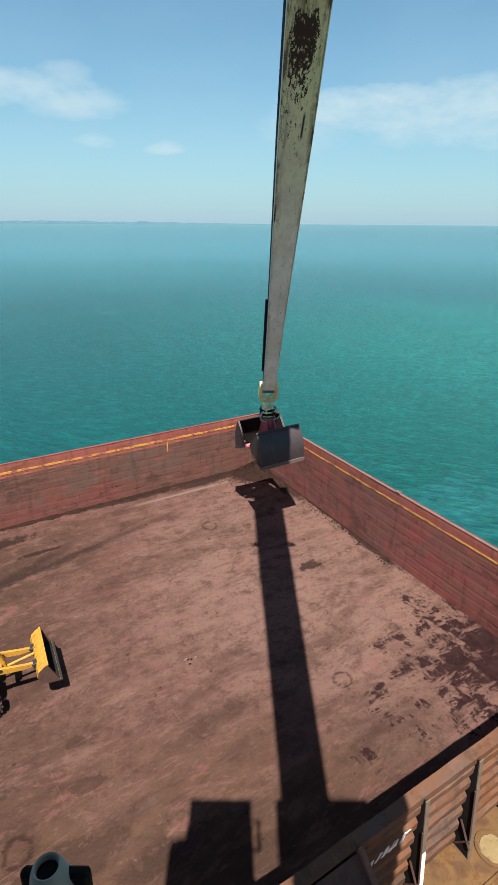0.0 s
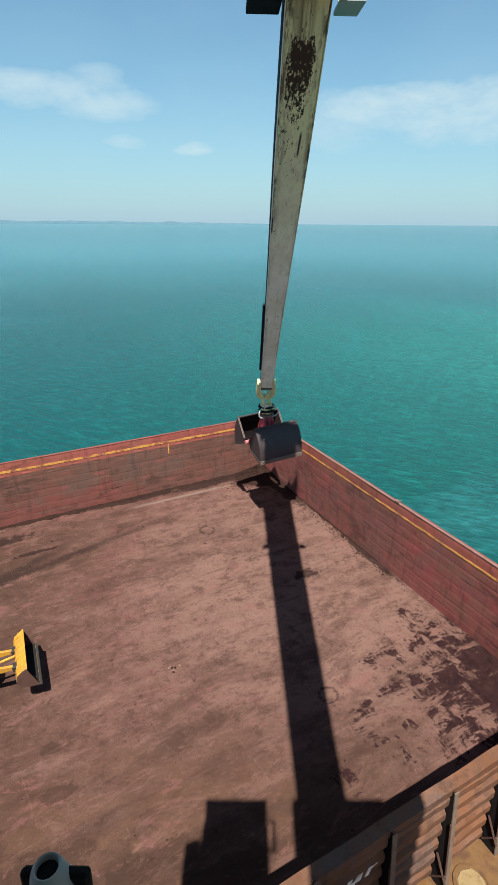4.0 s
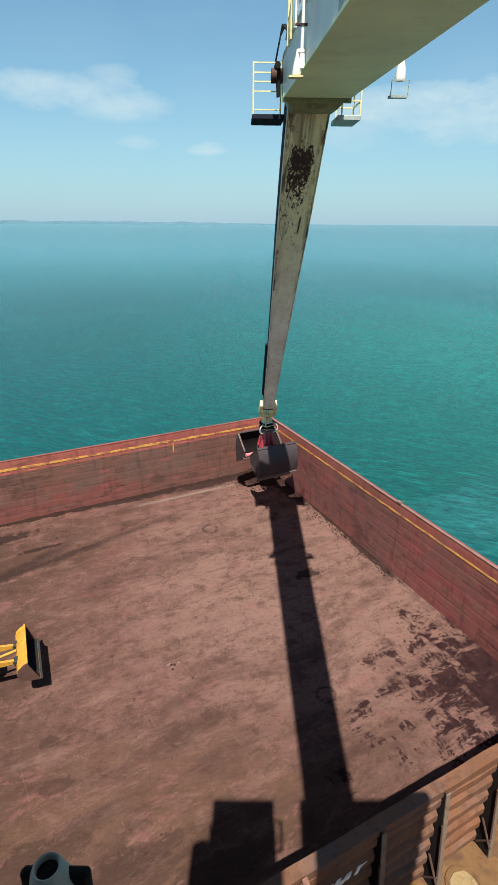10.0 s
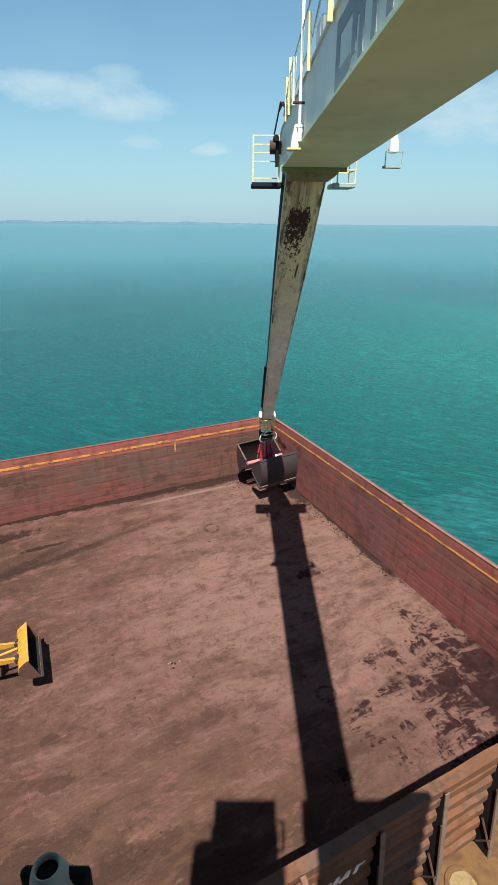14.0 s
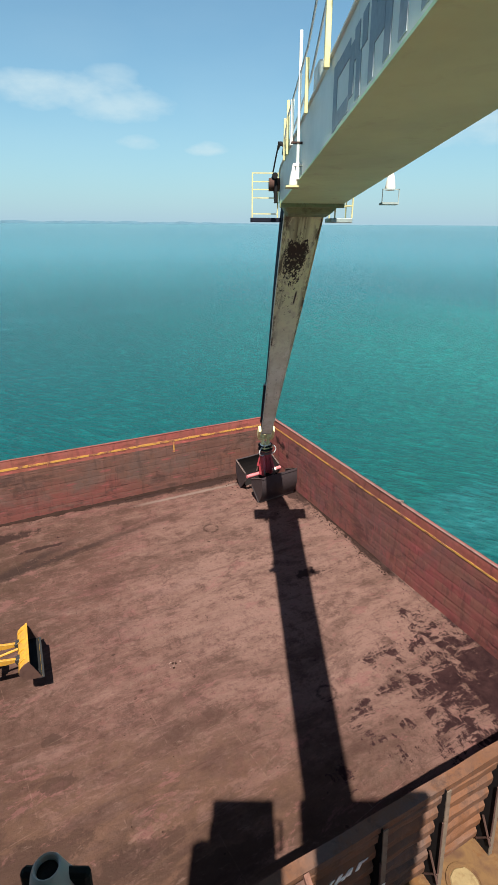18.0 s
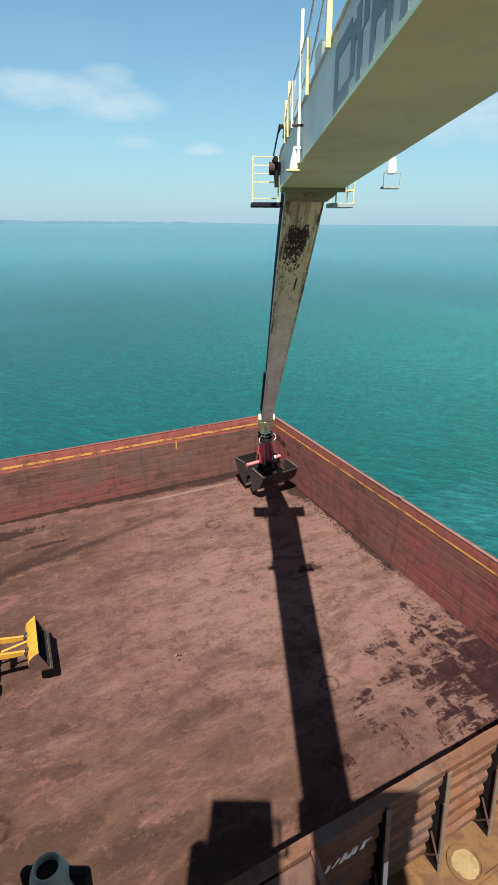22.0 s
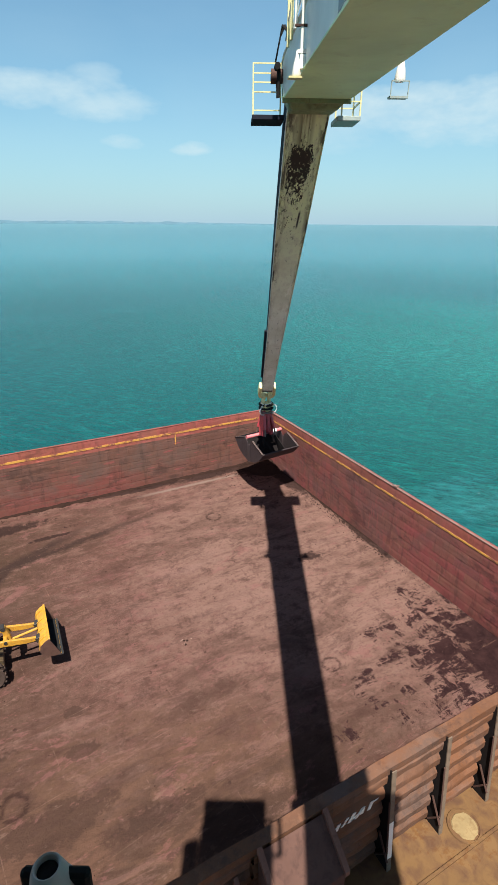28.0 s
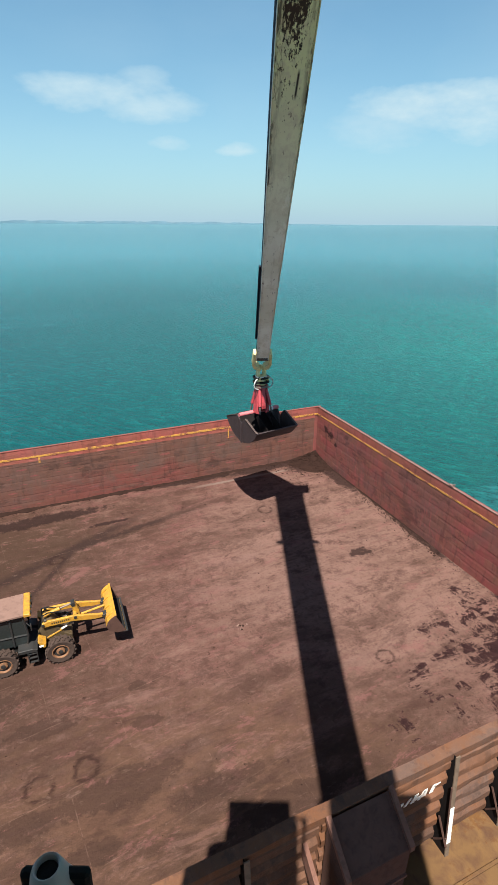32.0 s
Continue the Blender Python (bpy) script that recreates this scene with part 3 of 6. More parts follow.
M["tyre"] = worn("dusty_tyre_rubber", (0.0600, 0.0416, 0.0344), (0.1120, 0.0800, 0.0640), (0.0240, 0.0192, 0.0160), 3.0, 0.9)
M["rim_rust"] = worn("rusty_wheel_rim", (0.2000, 0.1000, 0.0500), (0.1250, 0.0600, 0.0300), (0.0600, 0.0350, 0.0250), 3.0, 0.6)
M["glass"] = plain("dark_cab_glass", (0.02, 0.025, 0.025), 0.08)


# ---- mesh helpers ----
def box(bm, x0, x1, y0, y1, z0, z1):
    v = [bm.verts.new((x, y, z)) for x in (x0, x1) for y in (y0, y1) for z in (z0, z1)]
    for f in ((0, 1, 3, 2), (4, 6, 7, 5), (0, 4, 5, 1), (2, 3, 7, 6), (0, 2, 6, 4), (1, 5, 7, 3)):
        bm.faces.new([v[i] for i in f])
    return bm


def prism(bm, pts, lo, hi, axis="x"):
    """A flat outline, given in the two other axes in cyclic order, drawn out from lo to hi."""
    def at(p, d):
        return {"x": (d, p[0], p[1]), "y": (p[0], d, p[1]), "z": (p[0], p[1], d)}[axis]
    a = [bm.verts.new(at(p, lo)) for p in pts]
    b = [bm.verts.new(at(p, hi)) for p in pts]
    n = len(pts)
    bm.faces.new(a[::-1])
    bm.faces.new(b)
    for i in range(n):
        bm.faces.new((a[i], a[(i + 1) % n], b[(i + 1) % n], b[i]))
    return bm


def rod(bm, p0, p1, r0, r1=None, n=10, caps=True):
    p0, p1 = Vector(p0), Vector(p1)
    r1 = r0 if r1 is None else r1
    q = (p1 - p0).to_track_quat("Z", "Y")
    rings = []
    for p, r in ((p0, r0), (p1, r1)):
        rings.append([bm.verts.new(p + q @ Vector((r * math.cos(math.tau * i / n), r * math.sin(math.tau * i / n), 0))) for i in range(n)])
    for i in range(n):
        bm.faces.new((rings[0][i], rings[0][(i + 1) % n], rings[1][(i + 1) % n], rings[1][i]))
    if caps:
        bm.faces.new(rings[0][::-1])
        bm.faces.new(rings[1])
    return bm


def ring(bm, c, axis, profile, n=24):
    """A turned body: profile of (radius, height) about an axis through c."""
    q = Vector(axis).to_track_quat("Z", "Y")
    rows = []
    for r, h in profile:
        rows.append([bm.verts.new(Vector(c) + q @ Vector((r * math.cos(math.tau * i / n), r * math.sin(math.tau * i / n), h))) for i in range(n)])
    for a, b in zip(rows, rows[1:]):
        for i in range(n):
            bm.faces.new((a[i], a[(i + 1) % n], b[(i + 1) % n], b[i]))
    return bm


def pipe(bm, pts, r, n=8):
    """A bent tube through points."""
    pts = [Vector(p) for p in pts]
    rows = []
    for k, p in enumerate(pts):
        d = (pts[min(k + 1, len(pts) - 1)] - pts[max(k - 1, 0)]).normalized()
        q = d.to_track_quat("Z", "Y")
        rows.append([bm.verts.new(p + q @ Vector((r * math.cos(math.tau * i / n), r * math.sin(math.tau * i / n), 0))) for i in range(n)])
    for a, b in zip(rows, rows[1:]):
        for i in range(n):
            bm.faces.new((a[i], a[(i + 1) % n], b[(i + 1) % n], b[i]))
    bm.faces.new(rows[0][::-1])
    bm.faces.new(rows[-1])
    return bm


def mesh_of(name, bm, mat, bevel=0.0, smooth=False):
    bmesh.ops.remove_doubles(bm, verts=bm.verts, dist=1e-5)
    bmesh.ops.recalc_face_normals(bm, faces=bm.faces)
    if bevel:
        edges = [e for e in bm.edges if len(e.link_faces) == 2 and e.calc_face_angle(0) > 0.6]
        bmesh.ops.bevel(bm, geom=edges, offset=bevel, segments=1, affect="EDGES", clamp_overlap=True)
    me = bpy.data.meshes.new(name)
    bm.to_mesh(me)
    bm.free()
    me.materials.append(mat)
    if smooth:
        me.shade_smooth()
        me.set_sharp_from_angle(angle=radians(35))
    return me


def part(name, bm, mat, parent=None, label="", bevel=0.0, smooth=False, kind=""):
    ob = new(name, mesh_of(name, bm, mat, bevel, smooth))
    ob.parent = parent
    return tagged(ob, label=label, kind=kind)


def piece(name, me, parent, m):
    """One of many alike pieces, on shared mesh data."""
    ob = new(name, me)
    ob.parent = parent
    ob.matrix_basis = m
    return ob


def B():
    return bmesh.new()

# ---- the barge and the sea ----
WATER, RIM, LONG = -2.6, 4.83, -60.0
rnd = random.Random(7)

bm = B()
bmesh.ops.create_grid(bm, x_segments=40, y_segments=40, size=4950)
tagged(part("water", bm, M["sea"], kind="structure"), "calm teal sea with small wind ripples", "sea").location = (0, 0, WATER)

# low far shore along part of the horizon
bm = B()
prev = None
for i in range(121):
    az = radians(96 - i * 0.33)
    d = 4700
    h = (9 + 8 * noise.noise((i * 0.16, 3.1, 0)) + 5 * noise.noise((i * 0.9, 1.7, 0))) * min(1, i / 6, (120 - i) / 50)
    a = bm.verts.new((d * math.cos(az), d * math.sin(az), WATER - 2))
    b = bm.verts.new((d * math.cos(az), d * math.sin(az), WATER + 2 + 1.5 * max(1, h)))
    c = bm.verts.new(((d + 90) * math.cos(az), (d + 90) * math.sin(az), WATER - 2))
    if prev:
        bm.faces.new((prev[0], a, b, prev[1]))
        bm.faces.new((prev[1], b, c, prev[2]))
    prev = (a, b, c)
tagged(part("backdrop_shore", bm, M["shore"], kind="structure"), "hazy low coastline on the horizon", "shore")

# hold floor: uneven steel deck under packed dirt
bm = B()
nx, ny = 150, 100
grid = [[None] * (ny + 1) for _ in range(nx + 1)]
for i in range(nx + 1):
    for j in range(ny + 1):
        x, y = LONG * (i / nx) ** 1.25 + 0.1, -29.2 * j / ny + 0.1
        z = 0.035 * noise.noise((x * 0.5, y * 1.1, 0)) + 0.02 * noise.noise((x * 2.1, y * 3.0, 5))
        grid[i][j] = bm.verts.new((x, y, z - 0.01))
for i in range(nx):
    for j in range(ny):
        bm.faces.new((grid[i][j], grid[i + 1][j], grid[i + 1][j + 1], grid[i][j + 1]))
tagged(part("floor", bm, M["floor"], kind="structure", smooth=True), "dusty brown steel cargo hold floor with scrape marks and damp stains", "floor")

bm = B()
box(bm, LONG - 2, 1.6, -32.2, 1.6, WATER - 1.5, -0.12)
tagged(part("hull", bm, M["hull"], kind="structure", bevel=0.08), "rusty flat barge hull floating in the sea", "barge hull")
bm = B()
for x0, x1, y0, y1 in ((LONG - 2, 1.6, -32.2, -29.05), (LONG - 2, 1.6, 0.1, 1.6), (0.1, 1.6, -29.05, 0.1)):
    box(bm, x0, x1, y0, y1, -0.12, -0.004)
deck = tagged(part("deck", bm, M["deck"], kind="structure"), "rust-orange side deck outside the hold wall", "deck")
bm = B()
box(bm, LONG, 1.5, -30.72, -30.62, -0.004, 0.07)
part("edge_bar", bm, M["deck"], deck)


def plate_mesh(name, wide, high, mat):
    """A shell plate: slightly dished, with a proud lower edge. Origin at its lower left, outside towards -y."""
    bm = B()
    n = 6
    rows = []
    for k in range(n + 1):
        row = []
        for m, z in enumerate((0.0, 0.05, high * 0.5, high - 0.03, high)):
            dish = 0.055 * math.sin(math.pi * k / n) * (m == 2)
            row.append(bm.verts.new((wide * k / n, (-0.006, -0.010, -0.008 + dish * 0.62, -0.010, -0.002)[m], z)))
        rows.append(row)
    for a, b in zip(rows, rows[1:]):
        for m in range(4):
            bm.faces.new((a[m], b[m], b[m + 1], a[m + 1]))
    back = [bm.verts.new((x, 0.03, z)) for x, z in ((0, 0), (wide, 0), (wide, high), (0, high))]
    bm.faces.new([r[0] for r in rows[::-1]] + [back[0], back[1]])
    bm.faces.new([r[4] for r in rows] + [back[2], back[3]])
    bm.faces.new(rows[0] + [back[3], back[0]])
    bm.faces.new(rows[-1][::-1] + [back[1], back[2]])
    return mesh_of(name, bm, mat, smooth=True)


def hold_wall(name, m, length, label, stripe=0.13):
    """An inner hold wall along local +x, its face on local y = 0, seen from -y."""
    bm = B()
    box(bm, 0, length, 0.055, 0.30, -0.1, RIM - 0.06)
    wall = tagged(part(name, bm, M["red_wall"], kind="structure"), label, "hold wall")
    wall.matrix_basis = m
    bm = B()
    x = 0.0
    while x < length - 0.01:                       # rim bar in dented lengths
        e = min(length, x + 1.2)
        s0, s1 = (0.035 * noise.noise((v * 0.31, len(name), 2.0)) for v in (x, e))
        v = [bm.verts.new((X, Y + s, Z + s * 0.6)) for X, s in ((x, s0), (e, s1)) for Y, Z in ((0.004, RIM - 0.05), (0.10, RIM - 0.05), (0.10, RIM), (0.004, RIM))]
        for q in ((0, 1, 2, 3), (7, 6, 5, 4), (0, 4, 5, 1), (1, 5, 6, 2), (2, 6, 7, 3), (3, 7, 4, 0)):
            bm.faces.new([v[i] for i in q])
        x = e
    part("rim_bar", bm, M["rim"] if stripe < 0.1 else M["red_cap"], wall, "scuffed pale red rim bar" if stripe < 0.1 else "worn red rim bar")
    bm = B()
    x = 0.0
    while x < length - 0.2:
        e = min(length, x + (rnd.uniform(0.8, 3.2) if stripe > 0.1 else rnd.uniform(0.3, 1.7)))
        d = 0.02 * noise.noise((x, 4.0, len(name)))
        hi = stripe * rnd.uniform(0.95, 1.3)
        gap = rnd.choice((0.0, 0.0, 0.05) if stripe > 0.1 else (0.0, 0.0, 0.0, 0.03, 0.10))
        box(bm, x, e - gap, 0.003, 0.03, 4.07 + d, 4.07 + d + hi)
        x = e
    part("painted_stripe", bm, M["yellow_line"], wall, "yellow loading line, scraped in places")
    return wall


ROWS = [(0.585 * k, 0.585) for k in range(6)]
north = hold_wall("wall_north", pose(LONG, 0, 0), 0.3 - LONG, "rust-stained red steel hold wall with a yellow stripe")
east = hold_wall("wall_east", pose(0, 0, 0, 0, 0, -90), 29.2, "dented red steel hold wall with a yellow stripe", 0.098)
west = hold_wall("wall_west", pose(LONG, -29.2, 0, 0, 0, 90), 29.2, "plain red steel hold wall at the far end")


bm = B()
for x, z0, z1, wd in ((-8.57, 3.15, 4.05, 0.09), (-23.3, 3.62, 4.06, 0.13), (-17.9, 3.85, 4.06, 0.05)):
    box(bm, x - LONG, x - LONG + wd, 0.004, 0.03, z0, z1)
part("paint_tick", bm, M["yellow_line"], north, "short yellow paint mark")
bm = B()
box(bm, 15.9, 16.25, -0.02, 0.16, RIM, RIM + 0.10)
rod(bm, (16.0, 0.05, RIM + 0.05), (16.3, 0.10, RIM + 0.2), 0.04, n=6)
part("rim_bracket", bm, M["rim"], east, "small bent bracket on the rim", bevel=0.01)

# outer wall on the crane's side: corrugated sheet between tapered ribs
bm = B()
box(bm, LONG, 0.3, -29.14, -29.0, -0.1, RIM - 0.36)
south = tagged(part("wall_south", bm, M["rust_wall"], kind="structure"), "weathered corrugated steel hold wall with outer ribs", "hold wall")
bm = B()
x = LONG
while x < 0.29:
    e = min(0.3, x + 0.6)
    q = [(v, 0.030 * noise.noise((v * 0.7, 1.0, 5.0)), 0.025 * noise.noise((v * 0.9, 3.0, 8.0))) for v in (x, e)]
    v = [bm.verts.new((X, Y + dy, Z + dz)) for X, dy, dz in q for Y, Z in ((-29.31, RIM - 0.36), (-28.95, RIM - 0.36), (-28.95, RIM - 0.30), (-29.31, RIM - 0.30))]
    for w in ((0, 1, 2, 3), (7, 6, 5, 4), (0, 4, 5, 1), (1, 5, 6, 2), (2, 6, 7, 3), (3, 7, 4, 0)):
        bm.faces.new([v[i] for i in w])
    x = e
x = LONG
while x < 0.2:
    e = x + rnd.uniform(0.6, 2.4)
    box(bm, x, min(e, 0.3), -29.30, -29.24, RIM - 0.62 + rnd.uniform(-0.02, 0.02), RIM - 0.36)
    x = e
part("top_flange", bm, M["rust_wall"], south, "worn flat top flange")
def corrugated(seed):
    """One bay of corrugated sheet between two ribs, dented."""
    bm = B()
    waves, z0, z1, cols = 6, 0.02, RIM - 0.50, 12
    prof = []
    h = (z1 - z0) / waves
    for k in range(waves):
        z = z0 + k * h
        prof += [(-0.02, z), (-0.02, z + h * 0.12), (-0.175, z + h * 0.34), (-0.178, z + h * 0.54), (-0.175, z + h * 0.74)]
    prof.append((-0.02, z1))
    grid_ = []
    for i in range(cols + 1):
        x = 2.31 * i / cols
        hold = min(1, i / 2, (cols - i) / 2)
        row = []
        for y, z in prof:
            d = hold * (0.034 * noise.noise((x * 1.1, z * 1.3, seed)) + 0.022 * noise.noise((x * 3.1, z * 3.3, seed + 7)))
            row.append(bm.verts.new((x, min(-0.005, y + d * (0.4 - y * 4)), z + 0.015 * hold * noise.noise((x * 1.7, z, seed + 3)))))
        grid_.append(row)
    for a, b in zip(grid_, grid_[1:]):
        for k in range(len(prof) - 1):
            bm.faces.new((a[k], b[k], b[k + 1], a[k + 1]))
    return mesh_of("corrugated_panel", bm, M["rust_wall"], smooth=True)


sheet_meshes = [corrugated(3.0 + 11 * k) for k in range(4)]

RIB0, RIB_STEP = -12.30, 2.41


def rib(m, painted=False):
    """A tapered web on the wall's outside with a flange along its slope and a small knee brace."""
    bm = B()
    # near-black web and added backing strip stand for shade beside the flange
    prism(bm, [(0.0, 0.0), (0.0, 4.42), (-0.22, 4.42), (-0.68, 0.04), (-0.68, 0.0)], -0.012, 0.012, "x")
    box(bm, -0.09, -0.012, -0.05, -0.01, 0.0, 4.40)
    r = part("rib", bm, M["near_black"], south, "tapered steel rib, web blackened for its shade")
    r.matrix_basis = m
    bm = B()
    prism(bm, [(-0.22, 4.42), (-0.255, 4.42), (-0.715, 0.0), (-0.68, 0.0)], -0.02, 0.15, "x")
    part("flange", bm, M["rib"], r, "grey weathered flange")
    bm = B()
    rod(bm, (-0.09, -0.20, 1.5), (-0.06, -0.68, 0.55), 0.04, n=6)
    rod(bm, (-0.07, -0.38, 3.2), (-0.07, -0.62, 1.0), 0.03, n=6)
    rod(bm, (-0.09, -0.20, 0.25), (-0.06, -0.60, 0.9), 0.035, n=6)
    part("brace", bm, M["dark_steel"], r)
    if painted:
        bm = B()
        prism(bm, [(-0.475, 2.25), (-0.486, 2.25), (-0.656, 0.62), (-0.645, 0.62)], -0.021, 0.152, "x")
        part("paint_mark", bm, M["white"], r, "white painted band on the flange")


# lettering on the outer wall, too worn to read: slanted white strokes
bm = B()
for x, z, dx, h, wd in ((-14.36, 3.02, 0.10, 0.24, 0.09), (-14.12, 3.06, 0.20, 0.26, 0.07), (-13.86, 3.06, 0.16, 0.30, 0.10), (-13.80, 3.10, 0.24, 0.12, 0.08), (-13.58, 3.06, 0.22, 0.30, 0.07), (-13.40, 3.12, 0.05, 0.26, 0.10), (-13.10, 3.10, 0.10, 0.30, 0.09), (-13.02, 3.34, 0.20, 0.06, 0.10)):
    prism(bm, [(x, z), (x + wd * 1.45, z), (x + wd * 1.45 + dx, z + h * 1.1), (x + dx, z + h * 1.1)], -29.345, -29.325, "y")
part("worn_lettering", bm, M["white"], south, "worn white lettering strokes")

# feeder box built onto the outside of the wall
bm = B()
prism(bm, [(-29.36, 4.45), (-30.50, 3.48), (-30.50, -0.02), (-29.36, -0.02)], -17.0, -14.85, "x")
locker = tagged(part("wall_box", bm, M["box"], bevel=0.02), "rusty steel box with a sloped top on the side deck", "steel box")
for x in (-17.05, -14.92):
    bm = B()
    prism(bm, [(-29.36, 4.62), (-29.36, 4.42), (-30.55, 3.42), (-30.55, 3.62)], x, x + 0.16, "x")
    part("side_flange", bm, M["box_edge"], locker, "rusty red edge flange")
for z in (1.0, 2.2):
    bm = B()
    box(bm, -17.0, -14.85, -30.56, -30.50, z, z + 0.1)
    part("front_stiffener", bm, M["box_edge"], locker)
bm = B()
prism(bm, [(-29.36, 3.9), (-30.9, 2.6), (-31.1, -0.02), (-30.75, -0.02), (-30.6, 2.2), (-29.36, 3.3)], -17.75, -17.62, "x")
part("side_bracket", bm, M["box_edge"], locker, "curved rusty side bracket")

# manhole on the deck
bm = B()
ring(bm, (0, 0, 0), (0, 0, 1), [(0.62, -0.004), (0.60, 0.05), (0.52, 0.06), (0.50, 0.03), (0.0, 0.035)], 28)
man = tagged(part("manhole", bm, M["deck"], smooth=True), "round deck manhole covered in pale dried mud", "manhole")
man.location = (-8.86, -30.08, 0)
bm = B()
ring(bm, (0, 0, 0.02), (0, 0, 1), [(0.47, 0.0), (0.43, 0.045), (0.2, 0.06), (0.0, 0.055)], 22)
for v in bm.verts:
    v.co.x *= 1 + 0.14 * noise.noise((v.co.x * 5, v.co.y * 5, 1))
    v.co.y *= 1 + 0.14 * noise.noise((v.co.x * 4, v.co.y * 6, 8))
part("mud_cover", bm, M["sand"], man, "pale dried mud")

# ---- loose ore along the walls ----
def stones(name, spots, label, mat=None):
    verts, faces = [], []
    for x, y, z, r in spots:
        n0 = len(verts)
        q = Euler((rnd.uniform(0, 3), rnd.uniform(0, 3), rnd.uniform(0, 3))).to_matrix()
        for c in ((1, 0, 0), (-1, 0, 0), (0, 1, 0), (0, -1, 0), (0, 0, 1), (0, 0, -1)):
            p = q @ (Vector(c) * r * rnd.uniform(0.6, 1.2))
            verts.append((x + p.x, y + p.y, z + p.z * 0.7))
        faces += [tuple(n0 + i for i in f) for f in ((0, 2, 4), (2, 1, 4), (1, 3, 4), (3, 0, 4), (2, 0, 5), (1, 2, 5), (3, 1, 5), (0, 3, 5))]
    me = bpy.data.meshes.new(name)
    me.from_pydata(verts, [], faces)
    me.materials.append(mat or M["rubble"])
    return tagged(new(name, me), label, "rubble", kind="stuff")


def ridge(name, line, wide, high, label):
    """A ragged low bank of packed dirt along a wall foot."""
    bm = B()
    prev = None
    for k, (x, y, nx_, ny_) in enumerate(line):
        s = 0.5 + 0.9 * abs(noise.noise((k * 0.13, len(name), 0))) + 0.35 * noise.noise((k * 0.61, len(name), 4))
        w, h = wide * max(0.15, s), high * max(0.1, s)
        row = [bm.verts.new((x + nx_ * w * f, y + ny_ * w * f, h * g + 0.03 * noise.noise((k * 0.9, f * 4, 2)))) for f, g in ((-0.1, 1.0), (0.25, 0.8), (0.6, 0.35), (1.0, -0.03))]
        if prev:
            for a in range(3):
                bm.faces.new((prev[a], row[a], row[a + 1], prev[a + 1]))
        prev = row
    return tagged(part(name, bm, M["rubble"], smooth=True), label, "dirt bank", kind="stuff")


ridge("dirt_bank", [(-k * 0.22, 0.0, 0, -1) for k in range(150)], 0.42, 0.10, "ragged dark dirt bank along the wall foot")
ridge("dirt_bank", [(0.0, -k * 0.22, -1, 0) for k in range(70)], 0.20, 0.06, "ragged dark dirt bank along the wall foot")
spots = []
for _ in range(600):
    if rnd.random() < 0.5:
        x, y = -rnd.random() ** 1.3 * 28, -abs(rnd.gauss(0, 0.45))
    else:
        x, y = -abs(rnd.gauss(0, 0.4)), -rnd.random() ** 1.2 * 28
    spots.append((x - 0.05, y - 0.05, 0.02, rnd.uniform(0.015, 0.055)))
stones("ore_rubble", spots, "scattered dark ore lumps at the wall foot")
# heap in the corner
bm = B()
prev = None
for i in range(15):
    r = 3.4 * i / 14
    row = []
    for j in range(15):
        a = math.pi + math.pi / 2 * j / 14
        rr = r * (1 + 0.25 * noise.noise((math.cos(a) * 2, math.sin(a) * 2, 3)))
        h = 0.55 * max(0, 1 - i / 14) ** 1.2 + 0.10 * noise.noise((rr * 2 * math.cos(a), rr * 2 * math.sin(a), 9)) * (i < 14)
        row.append(bm.verts.new((rr * math.cos(a), rr * math.sin(a), h - 0.03)))
    if prev:
        for j in range(14):
            bm.faces.new((prev[j], row[j], row[j + 1], prev[j + 1]))
    prev = row
tagged(part("ore_heap", bm, M["rubble"], smooth=True), "small dark ore heap left in the hold corner", "ore heap", kind="stuff")
spots = []
for _ in range(650):
    a, r = rnd.uniform(math.pi, 1.5 * math.pi), abs(rnd.gauss(0, 2.6))
    h = 0.55 * max(0, 1 - r / 3.4) ** 1.2
    spots.append((r * math.cos(a), r * math.sin(a), h, rnd.uniform(0.02, 0.085)))
stones("ore_rubble", spots, "dark ore lumps on the corner heap")
stones("ore_rubble", [(-0.12 - abs(rnd.gauss(0, 0.32)), rnd.uniform(-16.5, -8.0), 0.02, rnd.uniform(0.02, 0.07)) for _ in range(260)], "strip of dark gravel at the wall foot")
spots = [(rnd.uniform(-30, -0.5), rnd.uniform(-28, -0.5), 0.0, rnd.uniform(0.012, 0.045)) for _ in range(320)]
spots += [(-14.6 + rnd.gauss(0, 0.12), -17.3 + rnd.gauss(0, 0.12), 0.01, 0.09) for _ in range(3)]
stones("ore_crumbs", spots, "small crumbs scattered over the hold floor")
stones("pale_crumbs", [(-14.5 + rnd.gauss(0, 0.16), -17.2 + rnd.gauss(0, 0.16), 0.02, rnd.uniform(0.03, 0.07)) for _ in range(7)], "few pale crumbs on the hold floor", M["rim"])


# ---- wheel loader ----
loader = tagged(new("wheel_loader"), "yellow wheel loader with dusty roof on the hold floor", "wheel loader")


